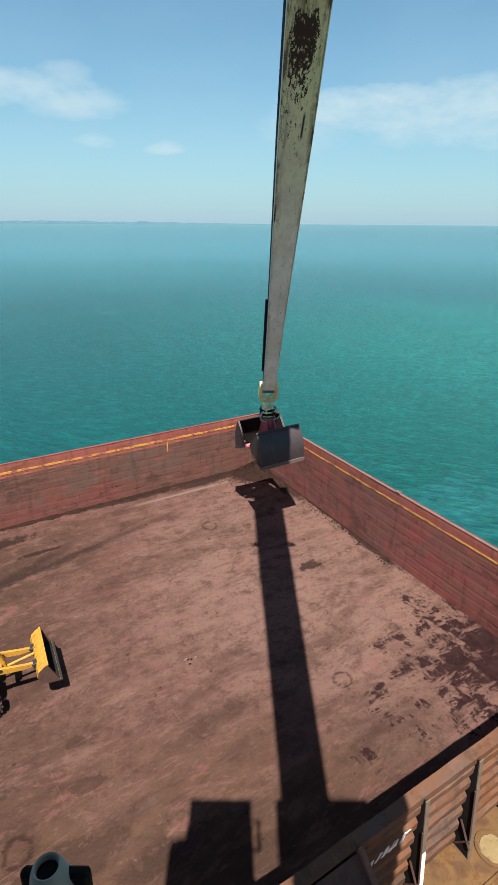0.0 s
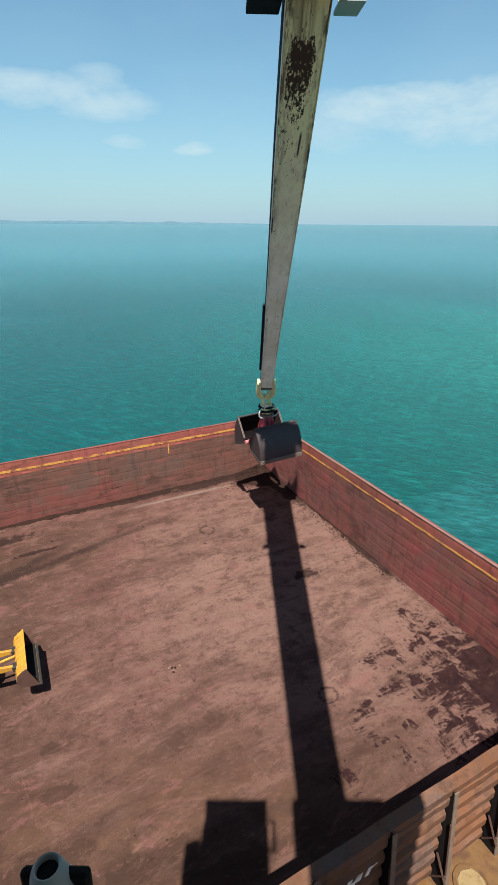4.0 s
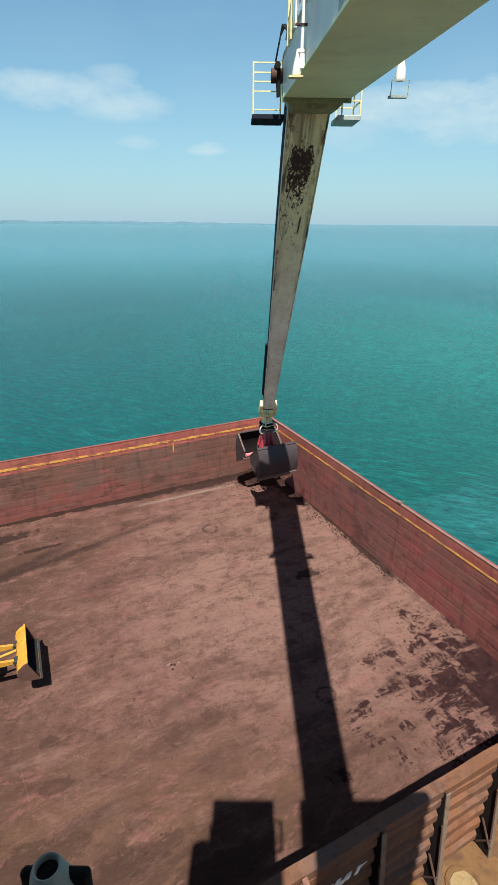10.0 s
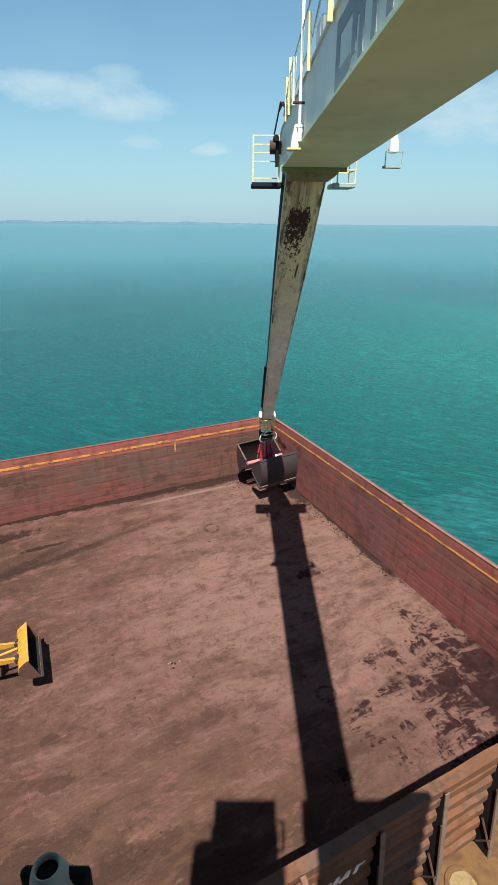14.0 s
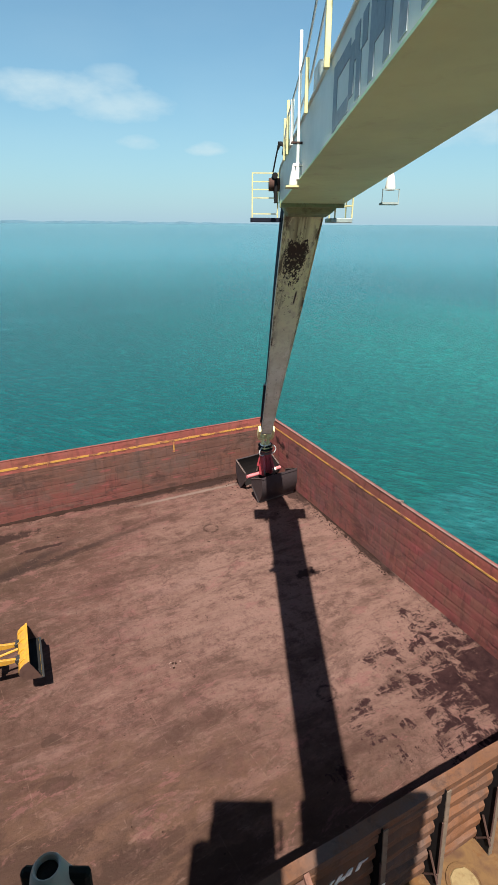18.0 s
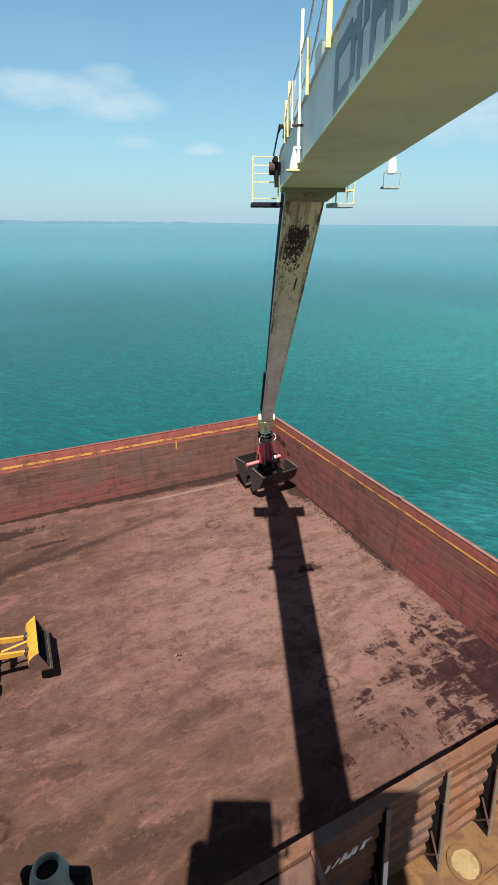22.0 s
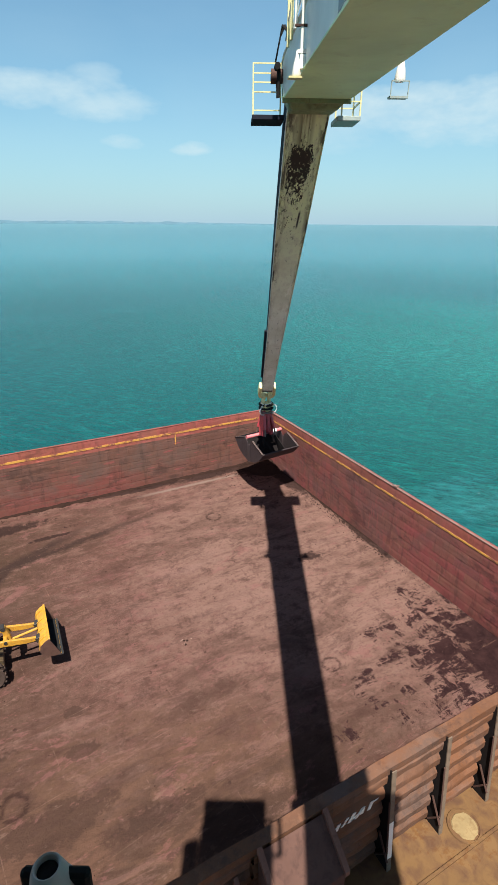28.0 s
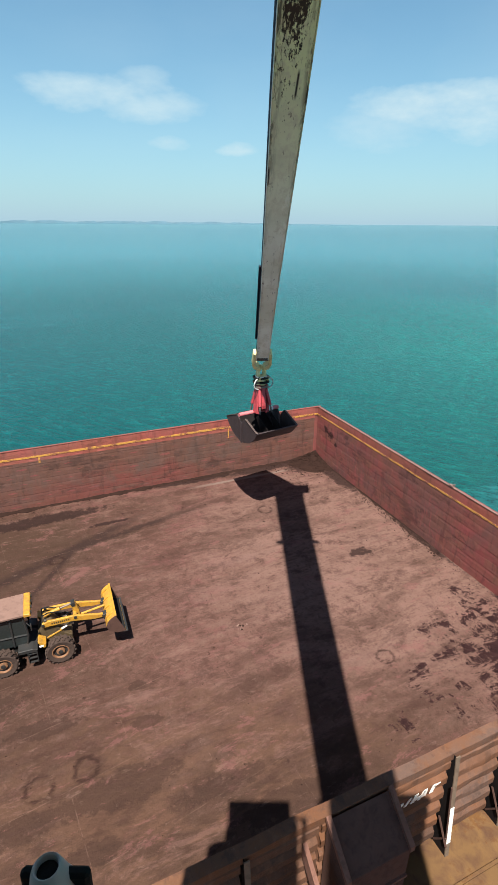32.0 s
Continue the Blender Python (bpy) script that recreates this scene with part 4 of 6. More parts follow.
def wheel(x, y):
    side = -1 if y < 0 else 1
    bm = B()
    ring(bm, (0, 0, 0), (0, 1, 0), [(0.40, -0.2), (0.60, -0.235), (0.655, -0.20), (0.67, 0.0), (0.655, 0.20), (0.60, 0.235), (0.40, 0.2)], 30)
    w = part("wheel", bm, M["tyre"], loader, "dusty black tyre on a rusty rim", smooth=True)
    w.location = (x, y, 0.69)
    bm = B()
    for k in range(18):
        for s in (-1, 1):
            a = math.tau * (k + (0.5 if s > 0 else 0)) / 18
            m = Matrix.Rotation(-a, 4, "Y") @ Matrix.Translation((0, s * 0.11, 0.672)) @ Matrix.Rotation(s * 0.5, 4, "Z")
            v0 = len(bm.verts)
            c = B()
            box(c, -0.045, 0.045, -0.12, 0.12, -0.02, 0.035)
            c.transform(m)
            me = bpy.data.meshes.new("lug")
            c.to_mesh(me)
            c.free()
            bm.from_mesh(me)
            bpy.data.meshes.remove(me)
    part("tread_lugs", bm, M["tyre"], w)
    bm = B()
    ring(bm, (0, side * 0.06, 0), (0, side, 0), [(0.40, 0.14), (0.36, 0.15), (0.33, 0.05), (0.20, 0.03), (0.19, 0.11), (0.10, 0.13), (0.0, 0.13)], 24)
    part("rim", bm, M["rim_rust"], w, "rusty orange rim", smooth=True)
    bm = B()
    # dark ring laid in the rim's dish stands for its shadow
    ring(bm, (0, side * 0.06, 0), (0, side, 0), [(0.325, 0.056), (0.21, 0.040)], 24)
    ring(bm, (0, side * 0.06, 0), (0, side, 0), [(0.105, 0.132), (0.105, 0.16), (0.0, 0.165)], 14)
    part("hub", bm, M["loader_dark"], w, "dark hub, dish shadow drawn as a ring", smooth=True)


for x, y in ((1.27, -0.93), (1.27, 0.93), (-1.27, -0.93), (-1.27, 0.93)):
    wheel(x, y)
# frame colour dimmed for the shade between the lift arms
bm = B()
prism(bm, [(0.35, 0.75), (0.35, 1.35), (0.7, 2.05), (1.05, 2.05), (1.55, 1.2), (1.9, 0.95), (1.9, 0.6), (0.9, 0.5)], -0.42, 0.42, "y")
part("front_frame", bm, M["loader_dim"], loader, "dusty front frame, dimmed for shade between the arms", bevel=0.03)
for x in (1.27, -1.27):
    bm = B()
    rod(bm, (x, -0.75, 0.69), (x, 0.75, 0.69), 0.16, n=12)
    part("axle", bm, M["loader_dark"], loader, smooth=True)
bm = B()
prism(bm, [(0.30, 0.70), (0.30, 1.05), (-2.9, 1.15), (-2.9, 0.65)], -0.45, 0.45, "y")
part("rear_frame", bm, M["loader_dark"], loader, bevel=0.03)
bm = B()
prism(bm, [(-1.45, 1.15), (-1.45, 2.0), (-2.75, 1.9), (-2.95, 1.6), (-2.95, 0.95), (-2.2, 1.1)], -0.72, 0.72, "y")
part("engine_hood", bm, M["loader_yellow"], loader, "yellow engine hood", bevel=0.06)
for s in (-1, 1):
    bm = B()
    prism(bm, [(0.25, 1.05), (-0.5, 1.10), (-0.55, 1.28), (0.1, 1.28), (0.32, 1.2)], s * 0.55, s * 1.12, "y")
    part("running_board", bm, M["loader_dark"], loader, bevel=0.02)
    bm = B()
    prism(bm, [(0.55, 1.22), (0.35, 1.58), (0.42, 1.64), (0.72, 1.42), (0.68, 1.22)], s * 0.62, s * 1.15, "y")
    part("front_fender", bm, M["loader_yellow"], loader, "yellow fender", bevel=0.02)
    bm = B()
    for k in range(3):
        box(bm, -0.15, 0.25, s * 1.06 - 0.05, s * 1.06 + 0.05, 0.45 + 0.25 * k, 0.49 + 0.25 * k)
    box(bm, -0.17, -0.13, s * 1.06 - 0.05, s * 1.06 + 0.05, 0.45, 1.1)
    box(bm, 0.23, 0.27, s * 1.06 - 0.05, s * 1.06 + 0.05, 0.45, 1.1)
    part("ladder", bm, M["loader_dark"], loader)
# cab
CAB = 0.38
bm = B()
prism(bm, [(0.22 - CAB, 1.25), (0.34 - CAB, 1.75), (0.22 - CAB, 2.95), (-0.98 - CAB, 2.95), (-1.05 - CAB, 1.25)], -0.62, 0.62, "y")
part("cab_glazing", bm, M["glass"], loader, "dark cab windows")
for x0, z0, x1, z1 in ((0.26, 1.25, 0.36, 1.75), (0.36, 1.75, 0.25, 2.98), (-1.06, 1.25, -1.0, 2.98), (-0.3, 1.25, -0.3, 2.98)):
    for s in (-1, 1):
        bm = B()
        rod(bm, (x0 - CAB, s * 0.64, z0), (x1 - CAB, s * 0.64, z1), 0.05, n=6)
        part("cab_post", bm, M["loader_dark"], loader)
for s in (-1, 1):
    bm = B()
    rod(bm, (-1.05 - CAB, s * 0.64, 1.85), (0.36 - CAB, s * 0.64, 1.80), 0.04, n=6)
    part("cab_rail", bm, M["loader_dark"], loader)
bm = B()
prism(bm, [(-1.18 - CAB, 2.97), (-1.18 - CAB, 3.09), (0.36 - CAB, 3.12), (0.36 - CAB, 2.97)], -0.80, 0.80, "y")
roof = part("cab_roof", bm, M["loader_roof"], loader, "dusty faded red-brown roof", bevel=0.03)
bm = B()
prism(bm, [(0.34 - CAB, 2.93), (0.34 - CAB, 3.135), (0.62 - CAB, 3.10), (0.66 - CAB, 2.95)], -0.82, 0.82, "y")
part("roof_visor", bm, M["loader_yellow"], roof, "yellow roof visor", bevel=0.03)
for y in (-0.6, -0.2, 0.2, 0.6):
    bm = B()
    ring(bm, (0.67 - CAB, y, 3.03), (1, 0, 0), [(0.07, -0.02), (0.07, 0.02), (0.0, 0.02)], 12)
    part("work_light", bm, M["glass"], roof)
# lift arms, cylinders, linkage
for s in (-1, 1):
    bm = B()
    prism(bm, [(0.62, 1.86), (0.62, 2.10), (0.9, 2.18), (2.1, 2.16), (3.1, 1.92), (3.56, 1.84), (3.54, 1.66), (3.0, 1.66), (2.0, 1.86), (0.9, 1.88)], s * 0.50 - 0.06, s * 0.50 + 0.06, "y")
    arm = part("lift_arm", bm, M["loader_yellow"], loader, "yellow lift arm", bevel=0.015)
    bm = B()
    for k in range(9):
        x = 1.05 + k * 0.095
        box(bm, x, x + 0.055, s * 0.562 - 0.004, s * 0.562 + 0.004, 1.97, 2.07)
    part("worn_lettering", bm, M["loader_dark"], arm)
    bm = B()
    rod(bm, (0.75, s * 0.36, 1.10), (1.45, s * 0.36, 1.40), 0.085, n=12)
    cyl = part("lift_cylinder", bm, M["loader_yellow"], loader, smooth=True)
    bm = B()
    rod(bm, (1.45, s * 0.36, 1.40), (2.2, s * 0.40, 1.84), 0.045, n=10)
    part("piston_rod", bm, M["lip"], cyl, "bright piston rod", smooth=True)
bm = B()
rod(bm, (0.72, 0, 2.14), (1.50, 0, 2.36), 0.10, n=12)
tc = part("tilt_cylinder", bm, M["loader_yellow"], loader, smooth=True)
bm = B()
rod(bm, (1.50, 0, 2.36), (2.1, 0, 2.50), 0.05, n=10)
part("piston_rod", bm, M["lip"], tc, smooth=True)
bm = B()
prism(bm, [(2.02, 2.50), (2.22, 2.56), (2.36, 2.1), (2.42, 1.62), (2.26, 1.62), (2.12, 2.05)], -0.13, 0.13, "y")
part("bell_crank", bm, M["loader_yellow"], loader, bevel=0.02)
bm = B()
rod(bm, (2.35, 0, 1.70), (3.56, 0, 1.90), 0.06, n=8)
rod(bm, (2.15, -0.5, 1.98), (2.15, 0.5, 1.98), 0.10, n=12)
part("linkage", bm, M["loader_yellow"], loader, smooth=True)
# bucket, carried raised and tipped forward
back = [(3.98, 2.17), (3.78, 2.06), (3.58, 1.88), (3.50, 1.60), (3.62, 1.32), (3.95, 1.13), (4.41, 1.08)]
inside = [(3.99, 2.13), (3.80, 2.02), (3.63, 1.85), (3.56, 1.60), (3.66, 1.36), (3.96, 1.18), (4.40, 1.12)]
bm = B()
prism(bm, back + inside[::-1], -1.26, 1.26, "y")
bucket = part("bucket", bm, M["loader_yellow"], loader, "yellow bucket shell, tipped forward")
for s in (-1, 1):
    bm = B()
    prism(bm, back, s * 1.27 - 0.02, s * 1.27 + 0.02, "y")
    part("side_plate", bm, M["box"], bucket, "dusty bucket side plate", bevel=0.008)
# shade in the bucket's mouth is put into the black inner face
bm = B()
prism(bm, [(x + 0.02 * (4.05 - x), z + 0.02 * (1.6 - z)) for x, z in inside] + [(x + 0.05 * (4.05 - x), z + 0.05 * (1.6 - z)) for x, z in inside[::-1]], -1.245, 1.245, "y")
part("inner_face", bm, M["black"], bucket, "inside coloured black for its shade")
# edge coloured dark for the shadow on it
bm = B()
prism(bm, [(4.28, 1.075), (4.28, 1.125), (4.50, 1.09), (4.50, 1.07)], -1.30, 1.30, "y")
part("cutting_edge", bm, M["loader_dark"], bucket, "steel cutting edge darkened for shadow")
bm = B()
prism(bm, [(3.92, 2.11), (3.94, 2.19), (4.03, 2.19), (4.02, 2.12)], -1.28, 1.28, "y")
part("top_bar", bm, M["loader_yellow"], bucket, bevel=0.01)
for y in (-0.95, -0.32, 0.32, 0.95):
    bm = B()
    prism(bm, [(3.90, 2.13), (3.78, 2.06), (3.58, 1.88), (3.55, 1.94), (3.76, 2.11)], y - 0.025, y + 0.025, "y")
    part("back_gusset", bm, M["loader_yellow"], bucket)
for s in (-1, 1):
    bm = B()
    prism(bm, [(3.62, 1.92), (3.42, 1.86), (3.42, 1.62), (3.55, 1.50)], s * 0.5 - 0.15, s * 0.5 + 0.15, "y")
    part("hinge_ear", bm, M["loader_dark"], bucket, bevel=0.02)
for s in (-1, 1):
    for x, z in ((0.66, 2.02), (2.15, 2.06), (3.46, 1.76)):
        bm = B()
        rod(bm, (x, s * 0.42, z), (x, s * 0.60, z), 0.075, n=10)
        part("pivot_pin", bm, M["loader_dark"], loader, smooth=True)
    bm = B()
    pipe(bm, [(0.60, s * 0.30, 1.95), (0.66, s * 0.28, 2.36), (0.95, s * 0.22, 2.42), (1.35, s * 0.14, 2.30), (1.55, s * 0.12, 2.20)], 0.035, 6)
    part("hydraulic_hose", bm, M["black"], loader, "black hydraulic hose", smooth=True)
    bm = B()
    box(bm, 0.40, 0.60, s * 1.155 - 0.008, s * 1.155 + 0.008, 1.30, 1.40)
    part("reflector_strip", bm, M["white"], loader, "white reflector strip on the fender")
    bm = B()
    rod(bm, (1.46, s * 0.36, 1.405), (1.72, s * 0.372, 1.555), 0.055, n=10)
    part("rod_gland", bm, M["white"], loader, "pale cylinder gland", smooth=True)
bm = B()
rod(bm, (2.12, -0.16, 2.50), (2.12, 0.16, 2.50), 0.11, n=10)
part("crank_pin", bm, M["loader_dark"], loader, smooth=True)
bm = B()
rod(bm, (-1.5, 0.45, 1.9), (-1.5, 0.45, 2.75), 0.06, n=8)
part("exhaust_stack", bm, M["loader_dark"], loader)
for s in (-1, 1):
    bm = B()
    rod(bm, (0.0, s * 0.66, 2.5), (0.2, s * 0.95, 2.45), 0.02, n=6)
    box(bm, 0.18, 0.22, s * 0.95 - 0.1, s * 0.95 + 0.1, 2.3, 2.6)
    part("mirror", bm, M["loader_dark"], loader)
    bm = B()
    ring(bm, (0.80, s * 0.45, 2.20), (1, 0, 0), [(0.08, -0.06), (0.09, 0.04), (0.0, 0.05)], 10)
    part("head_lamp", bm, M["loader_dark"], loader)
loader.matrix_basis = pose(-24.72, -14.88, 0.0, 0, 0, -2)


def stick_paint():
    """Cream plate with a black oil stain running down from the hinge."""
    n = Nodes("oil_stained_cream_plate")
    v = n.coords()
    s = n.node("ShaderNodeSeparateXYZ")
    n.t.links.new(n.node("ShaderNodeTexCoord").outputs["Object"], s.inputs[0])
    speck = n.noise(n.coords(scale=(1, 1, 0.5)), 8.0, 9, 0.75)
    long = n.noise(n.coords(scale=(1, 1, 0.10)), 3.2, 7, 0.6)
    big = n.noise(v, 0.5, 4)
    d = n.math("ADD", n.math("MULTIPLY", s.outputs[2], -1.0), 0.0)
    lower = n.band(d, 5.0, 13.0)
    c = n.mix(lower, (0.70, 0.74, 0.42), (0.80, 0.79, 0.69))
    c = n.mix(n.band(n.noise(v, 1.6, 9, 0.7), 0.50, 0.64, 0, 0.6), c, (0.54, 0.50, 0.37))
    c = n.mix(n.band(big, 0.4, 0.65, 0, 0.5), c, (0.55, 0.52, 0.38))
    c = n.mix(n.band(long, 0.56, 0.74, 0, 0.55), c, (0.25, 0.21, 0.15))
    across = n.math("ABSOLUTE", n.math("SUBTRACT", s.outputs[0], n.math("ADD", 0.06, n.math("MULTIPLY", d, -0.035))))
    centre = n.band(across, 0.30, 0.70, 1.0, 0.0)
    fall = n.math("MULTIPLY", n.band(d, 1.6, 2.4), n.band(d, 3.6, 8.0, 1.0, 0.0))
    dense = n.math("MULTIPLY", n.band(d, 1.7, 2.3), n.band(d, 2.8, 4.3, 1.0, 0.0))
    amount = n.math("MULTIPLY", centre, n.math("ADD", n.math("MULTIPLY", fall, 0.175), n.math("MULTIPLY", dense, 0.11)))
    # oily brown runs down from the hinge, then the spattered black patch
    thin = n.noise(n.coords(scale=(1, 1, 0.05)), 4.5, 6, 0.6)
    runs = n.math("MULTIPLY", n.band(n.math("ABSOLUTE", n.math("ADD", s.outputs[0], 0.02)), 0.14, 0.36, 1, 0), n.band(d, 1.8, 3.6, 1, 0))
    c = n.mix(n.math("MULTIPLY", runs, n.band(thin, 0.38, 0.52, 0.1, 0.85)), c, (0.085, 0.062, 0.036))
    edge = n.math("MULTIPLY", n.band(s.outputs[0], 0.44, 0.64), n.band(n.noise(n.coords(scale=(1, 1, 0.3)), 3.0, 8, 0.7), 0.50, 0.57, 0, 0.85))
    c = n.mix(edge, c, (0.05, 0.042, 0.035))
    edge2 = n.math("MULTIPLY", n.math("MULTIPLY", n.band(s.outputs[0], -0.24, -0.56), n.band(d, 6.0, 12.0, 1, 0.3)), n.band(n.noise(n.coords(scale=(1, 1, 0.25), shift=(3, 0, 1)), 3.4, 9, 0.72), 0.47, 0.56, 0, 0.9))
    c = n.mix(edge2, c, (0.055, 0.045, 0.034))
    c = n.mix(n.band(n.noise(n.coords(scale=(1, 1, 0.4), shift=(1, 0, 2)), 5.0, 10, 0.75), 0.60, 0.63, 0, 0.7), c, (0.10, 0.085, 0.06))
    c = n.mix(n.band(n.math("ADD", speck, amount), 0.665, 0.695), c, (0.016, 0.014, 0.012))
    drip = n.math("MULTIPLY", n.band(n.math("ABSOLUTE", n.math("SUBTRACT", s.outputs[0], n.math("ADD", 0.24, n.math("MULTIPLY", n.math("SUBTRACT", d, 5.6), -0.05)))), 0.02, 0.06, 1, 0), n.band(n.math("ABSOLUTE", n.math("SUBTRACT", d, 5.6)), 0.35, 0.55, 1, 0))
    c = n.mix(drip, c, (0.020, 0.017, 0.014))
    chip = n.math("MULTIPLY", n.band(s.outputs[0], -0.50, -0.55), n.band(n.math("ABSOLUTE", n.math("SUBTRACT", d, 9.2)), 0.30, 0.45, 1, 0))
    c = n.mix(chip, c, (0.020, 0.017, 0.016))
    scuff = n.math("MULTIPLY", n.band(d, 9.0, 10.5), n.math("MULTIPLY", n.band(d, 12.0, 14.0, 1, 0), n.band(s.outputs[0], 0.05, 0.25)))
    c = n.mix(n.math("MULTIPLY", scuff, n.band(n.noise(n.coords(scale=(1, 1, 0.4), shift=(0, 2, 0)), 5.0, 8, 0.7), 0.53, 0.58, 0, 0.6)), c, (0.86, 0.85, 0.74))
    return n.done(c, 0.5, speck, 0.15, 0.02)


M["stick"] = stick_paint()
M["slate_side"] = worn("dark_slate_blue", (0.014, 0.016, 0.026), (0.040, 0.042, 0.05), (0.012, 0.012, 0.014), 2.0, 0.8)
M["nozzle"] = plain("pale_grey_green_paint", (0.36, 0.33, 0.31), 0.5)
NOZZLE = pose(-0.2300, 0.342, -0.684, -4, 0, 0)

# ---- crane ----
# crane space: origin at the driver's eye, +y ahead, +x to the right
PIVOT_X, PIVOT_Y, PIVOT_Z = 2.74, -1.0, 3.0
BOOM_TURN, STICK_TURN, BOOM_LONG, STICK_LONG = 1.9, 2.80, 22.0, 22.5
crane = tagged(new("crane"), "pale green-white hydraulic cargo crane with box boom and stick", "crane")

boom = new("boom")
boom.parent = crane
boom["label"] = "pale box-section boom with olive underside"
W, WL = 1.12, 0.95                              # the boom reaches a little further out on its right


def taper(bm):
    """The right side draws in towards the foot."""
    for v in bm.verts:
        if v.co.x > 0:
            v.co.x -= 0.40 * max(0.0, 20.6 - v.co.y) / 23.1


for s in (-1, 1):
    w = W if s > 0 else WL
    x0, x1 = sorted((s * w, s * (w - 0.03)))
    bm = B()
    prism(bm, [(-2.5, -0.78), (20.6, -0.72), (21.6, -0.60), (22.3, 0.0), (22.3, 0.35), (21.4, 0.50), (-2.5, 0.62)], x0, x1, "x")
    taper(bm)
    part("side_web", bm, M["boom_white"], boom, "chalky white side plate, streaked")
bm = B()
prism(bm, [(-2.5, -0.83), (20.6, -0.77), (20.6, -0.73), (-2.5, -0.79)], -WL - 0.05, W + 0.06, "x")
prism(bm, [(20.6, -0.77), (21.65, -0.64), (21.65, -0.60), (20.6, -0.73)], -WL - 0.05, W + 0.06, "x")
taper(bm)
part("bottom_plate", bm, M["boom_under"], boom, "olive cream underside plate")
bm = B()
prism(bm, [(-2.5, 0.62), (21.4, 0.50), (21.4, 0.54), (-2.5, 0.66)], -WL - 0.05, W + 0.06, "x")
prism(bm, [(21.4, 0.50), (22.3, 0.35), (22.34, 0.38), (21.4, 0.54)], -WL - 0.05, W + 0.06, "x")
taper(bm)
part("top_plate", bm, M["boom_white"], boom)
bm = B()
prism(bm, [(20.7, -0.78), (21.0, -1.05), (21.9, -1.10), (22.6, -0.55), (22.6, 0.1), (22.3, 0.4), (21.6, -0.55)], -WL + 0.02, W - 0.02, "x")
for v in bm.verts:                               # it narrows towards the stick
    if v.co.z < -0.85:
        v.co.x *= 0.76
part("tip_bracket", bm, M["tip_dark"], boom, "bracket round the stick pin, darkened for oil and shade", bevel=0.06)
bm = B()
box(bm, -WL - 0.10, W + 0.10, 20.62, 20.72, -0.90, -0.74)
part("cross_lip", bm, M["tip_dark"], boom, "olive lip across the boom tip", bevel=0.015)
bm = B()
rod(bm, (-1.35, 22.0, 0), (1.35, 22.0, 0), 0.22, n=16)
part("hinge_pin", bm, M["dark_steel"], boom, smooth=True)
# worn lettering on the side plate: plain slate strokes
for y0, y1, z0, z1 in ((11.10, 11.42, -0.68, 0.30), (9.86, 10.16, -0.52, 0.16), (10.16, 11.10, 0.04, 0.28), (10.16, 11.10, -0.66, -0.44), (9.40, 9.68, -0.66, -0.10),
                       (9.56, 9.86, -0.12, 0.28), (9.12, 9.40, -0.12, 0.28), (8.70, 8.96, -0.66, 0.28), (8.28, 8.70, -0.30, 0.10), (7.98, 8.26, -0.66, 0.28),
                       (7.40, 7.68, -0.66, 0.28), (6.70, 6.98, -0.66, 0.28), (6.98, 7.40, 0.02, 0.28)):
    bm = B()
    prism(bm, [(y0, z0), (y1, z0), (y1 + 0.03, z1), (y0 + 0.03, z1)], -WL - 0.010, -WL + 0.01, "x")
    part("letter_stroke", bm, M["letters"], boom, "faded slate lettering stroke")
# tip platforms with cage rails on both sides; they stay level as the boom swings
platforms = []
for s in (-1, 1):
    x0, x1 = (-1.98, -WL + 0.1) if s < 0 else (W - 0.1, 1.85)
    bm = B()
    box(bm, x0, x1, 22.0, 23.3, -1.27, -1.11)
    plat = part("platform", bm, M["slate_side"] if s < 0 else M["cab_grey"], boom, "small access platform", bevel=0.02)
    platforms.append(plat)
    xe, xi = (x0 + 0.03, x1 - 0.15) if s < 0 else (x1 - 0.03, x0 + 0.15)
    high = 0.40 if s < 0 else -0.26
    for y in ((22.05,) if s < 0 else (22.05, 23.25)):
        for x in (xe, xi):
            bm = B()
            box(bm, x - 0.024, x + 0.024, y - 0.024, y + 0.024, -1.11, high)
            part("rail_post", bm, M["rail_yellow"], plat)
    for z in ((-0.98, -0.44, -0.16, 0.10, 0.38) if s < 0 else (-0.68, -0.28)):
        bm = B()
        for y in ((22.05,) if s < 0 else (22.05, 23.25)):
            box(bm, min(xe, xi), max(xe, xi), y - 0.018, y + 0.018, z - 0.019, z + 0.019)
        if s > 0:
            box(bm, xe - 0.022, xe + 0.022, 22.05, 23.25, z - 0.025, z + 0.025)
        part("guard_rail", bm, M["rail_yellow"], plat, "pale yellow guard rail")
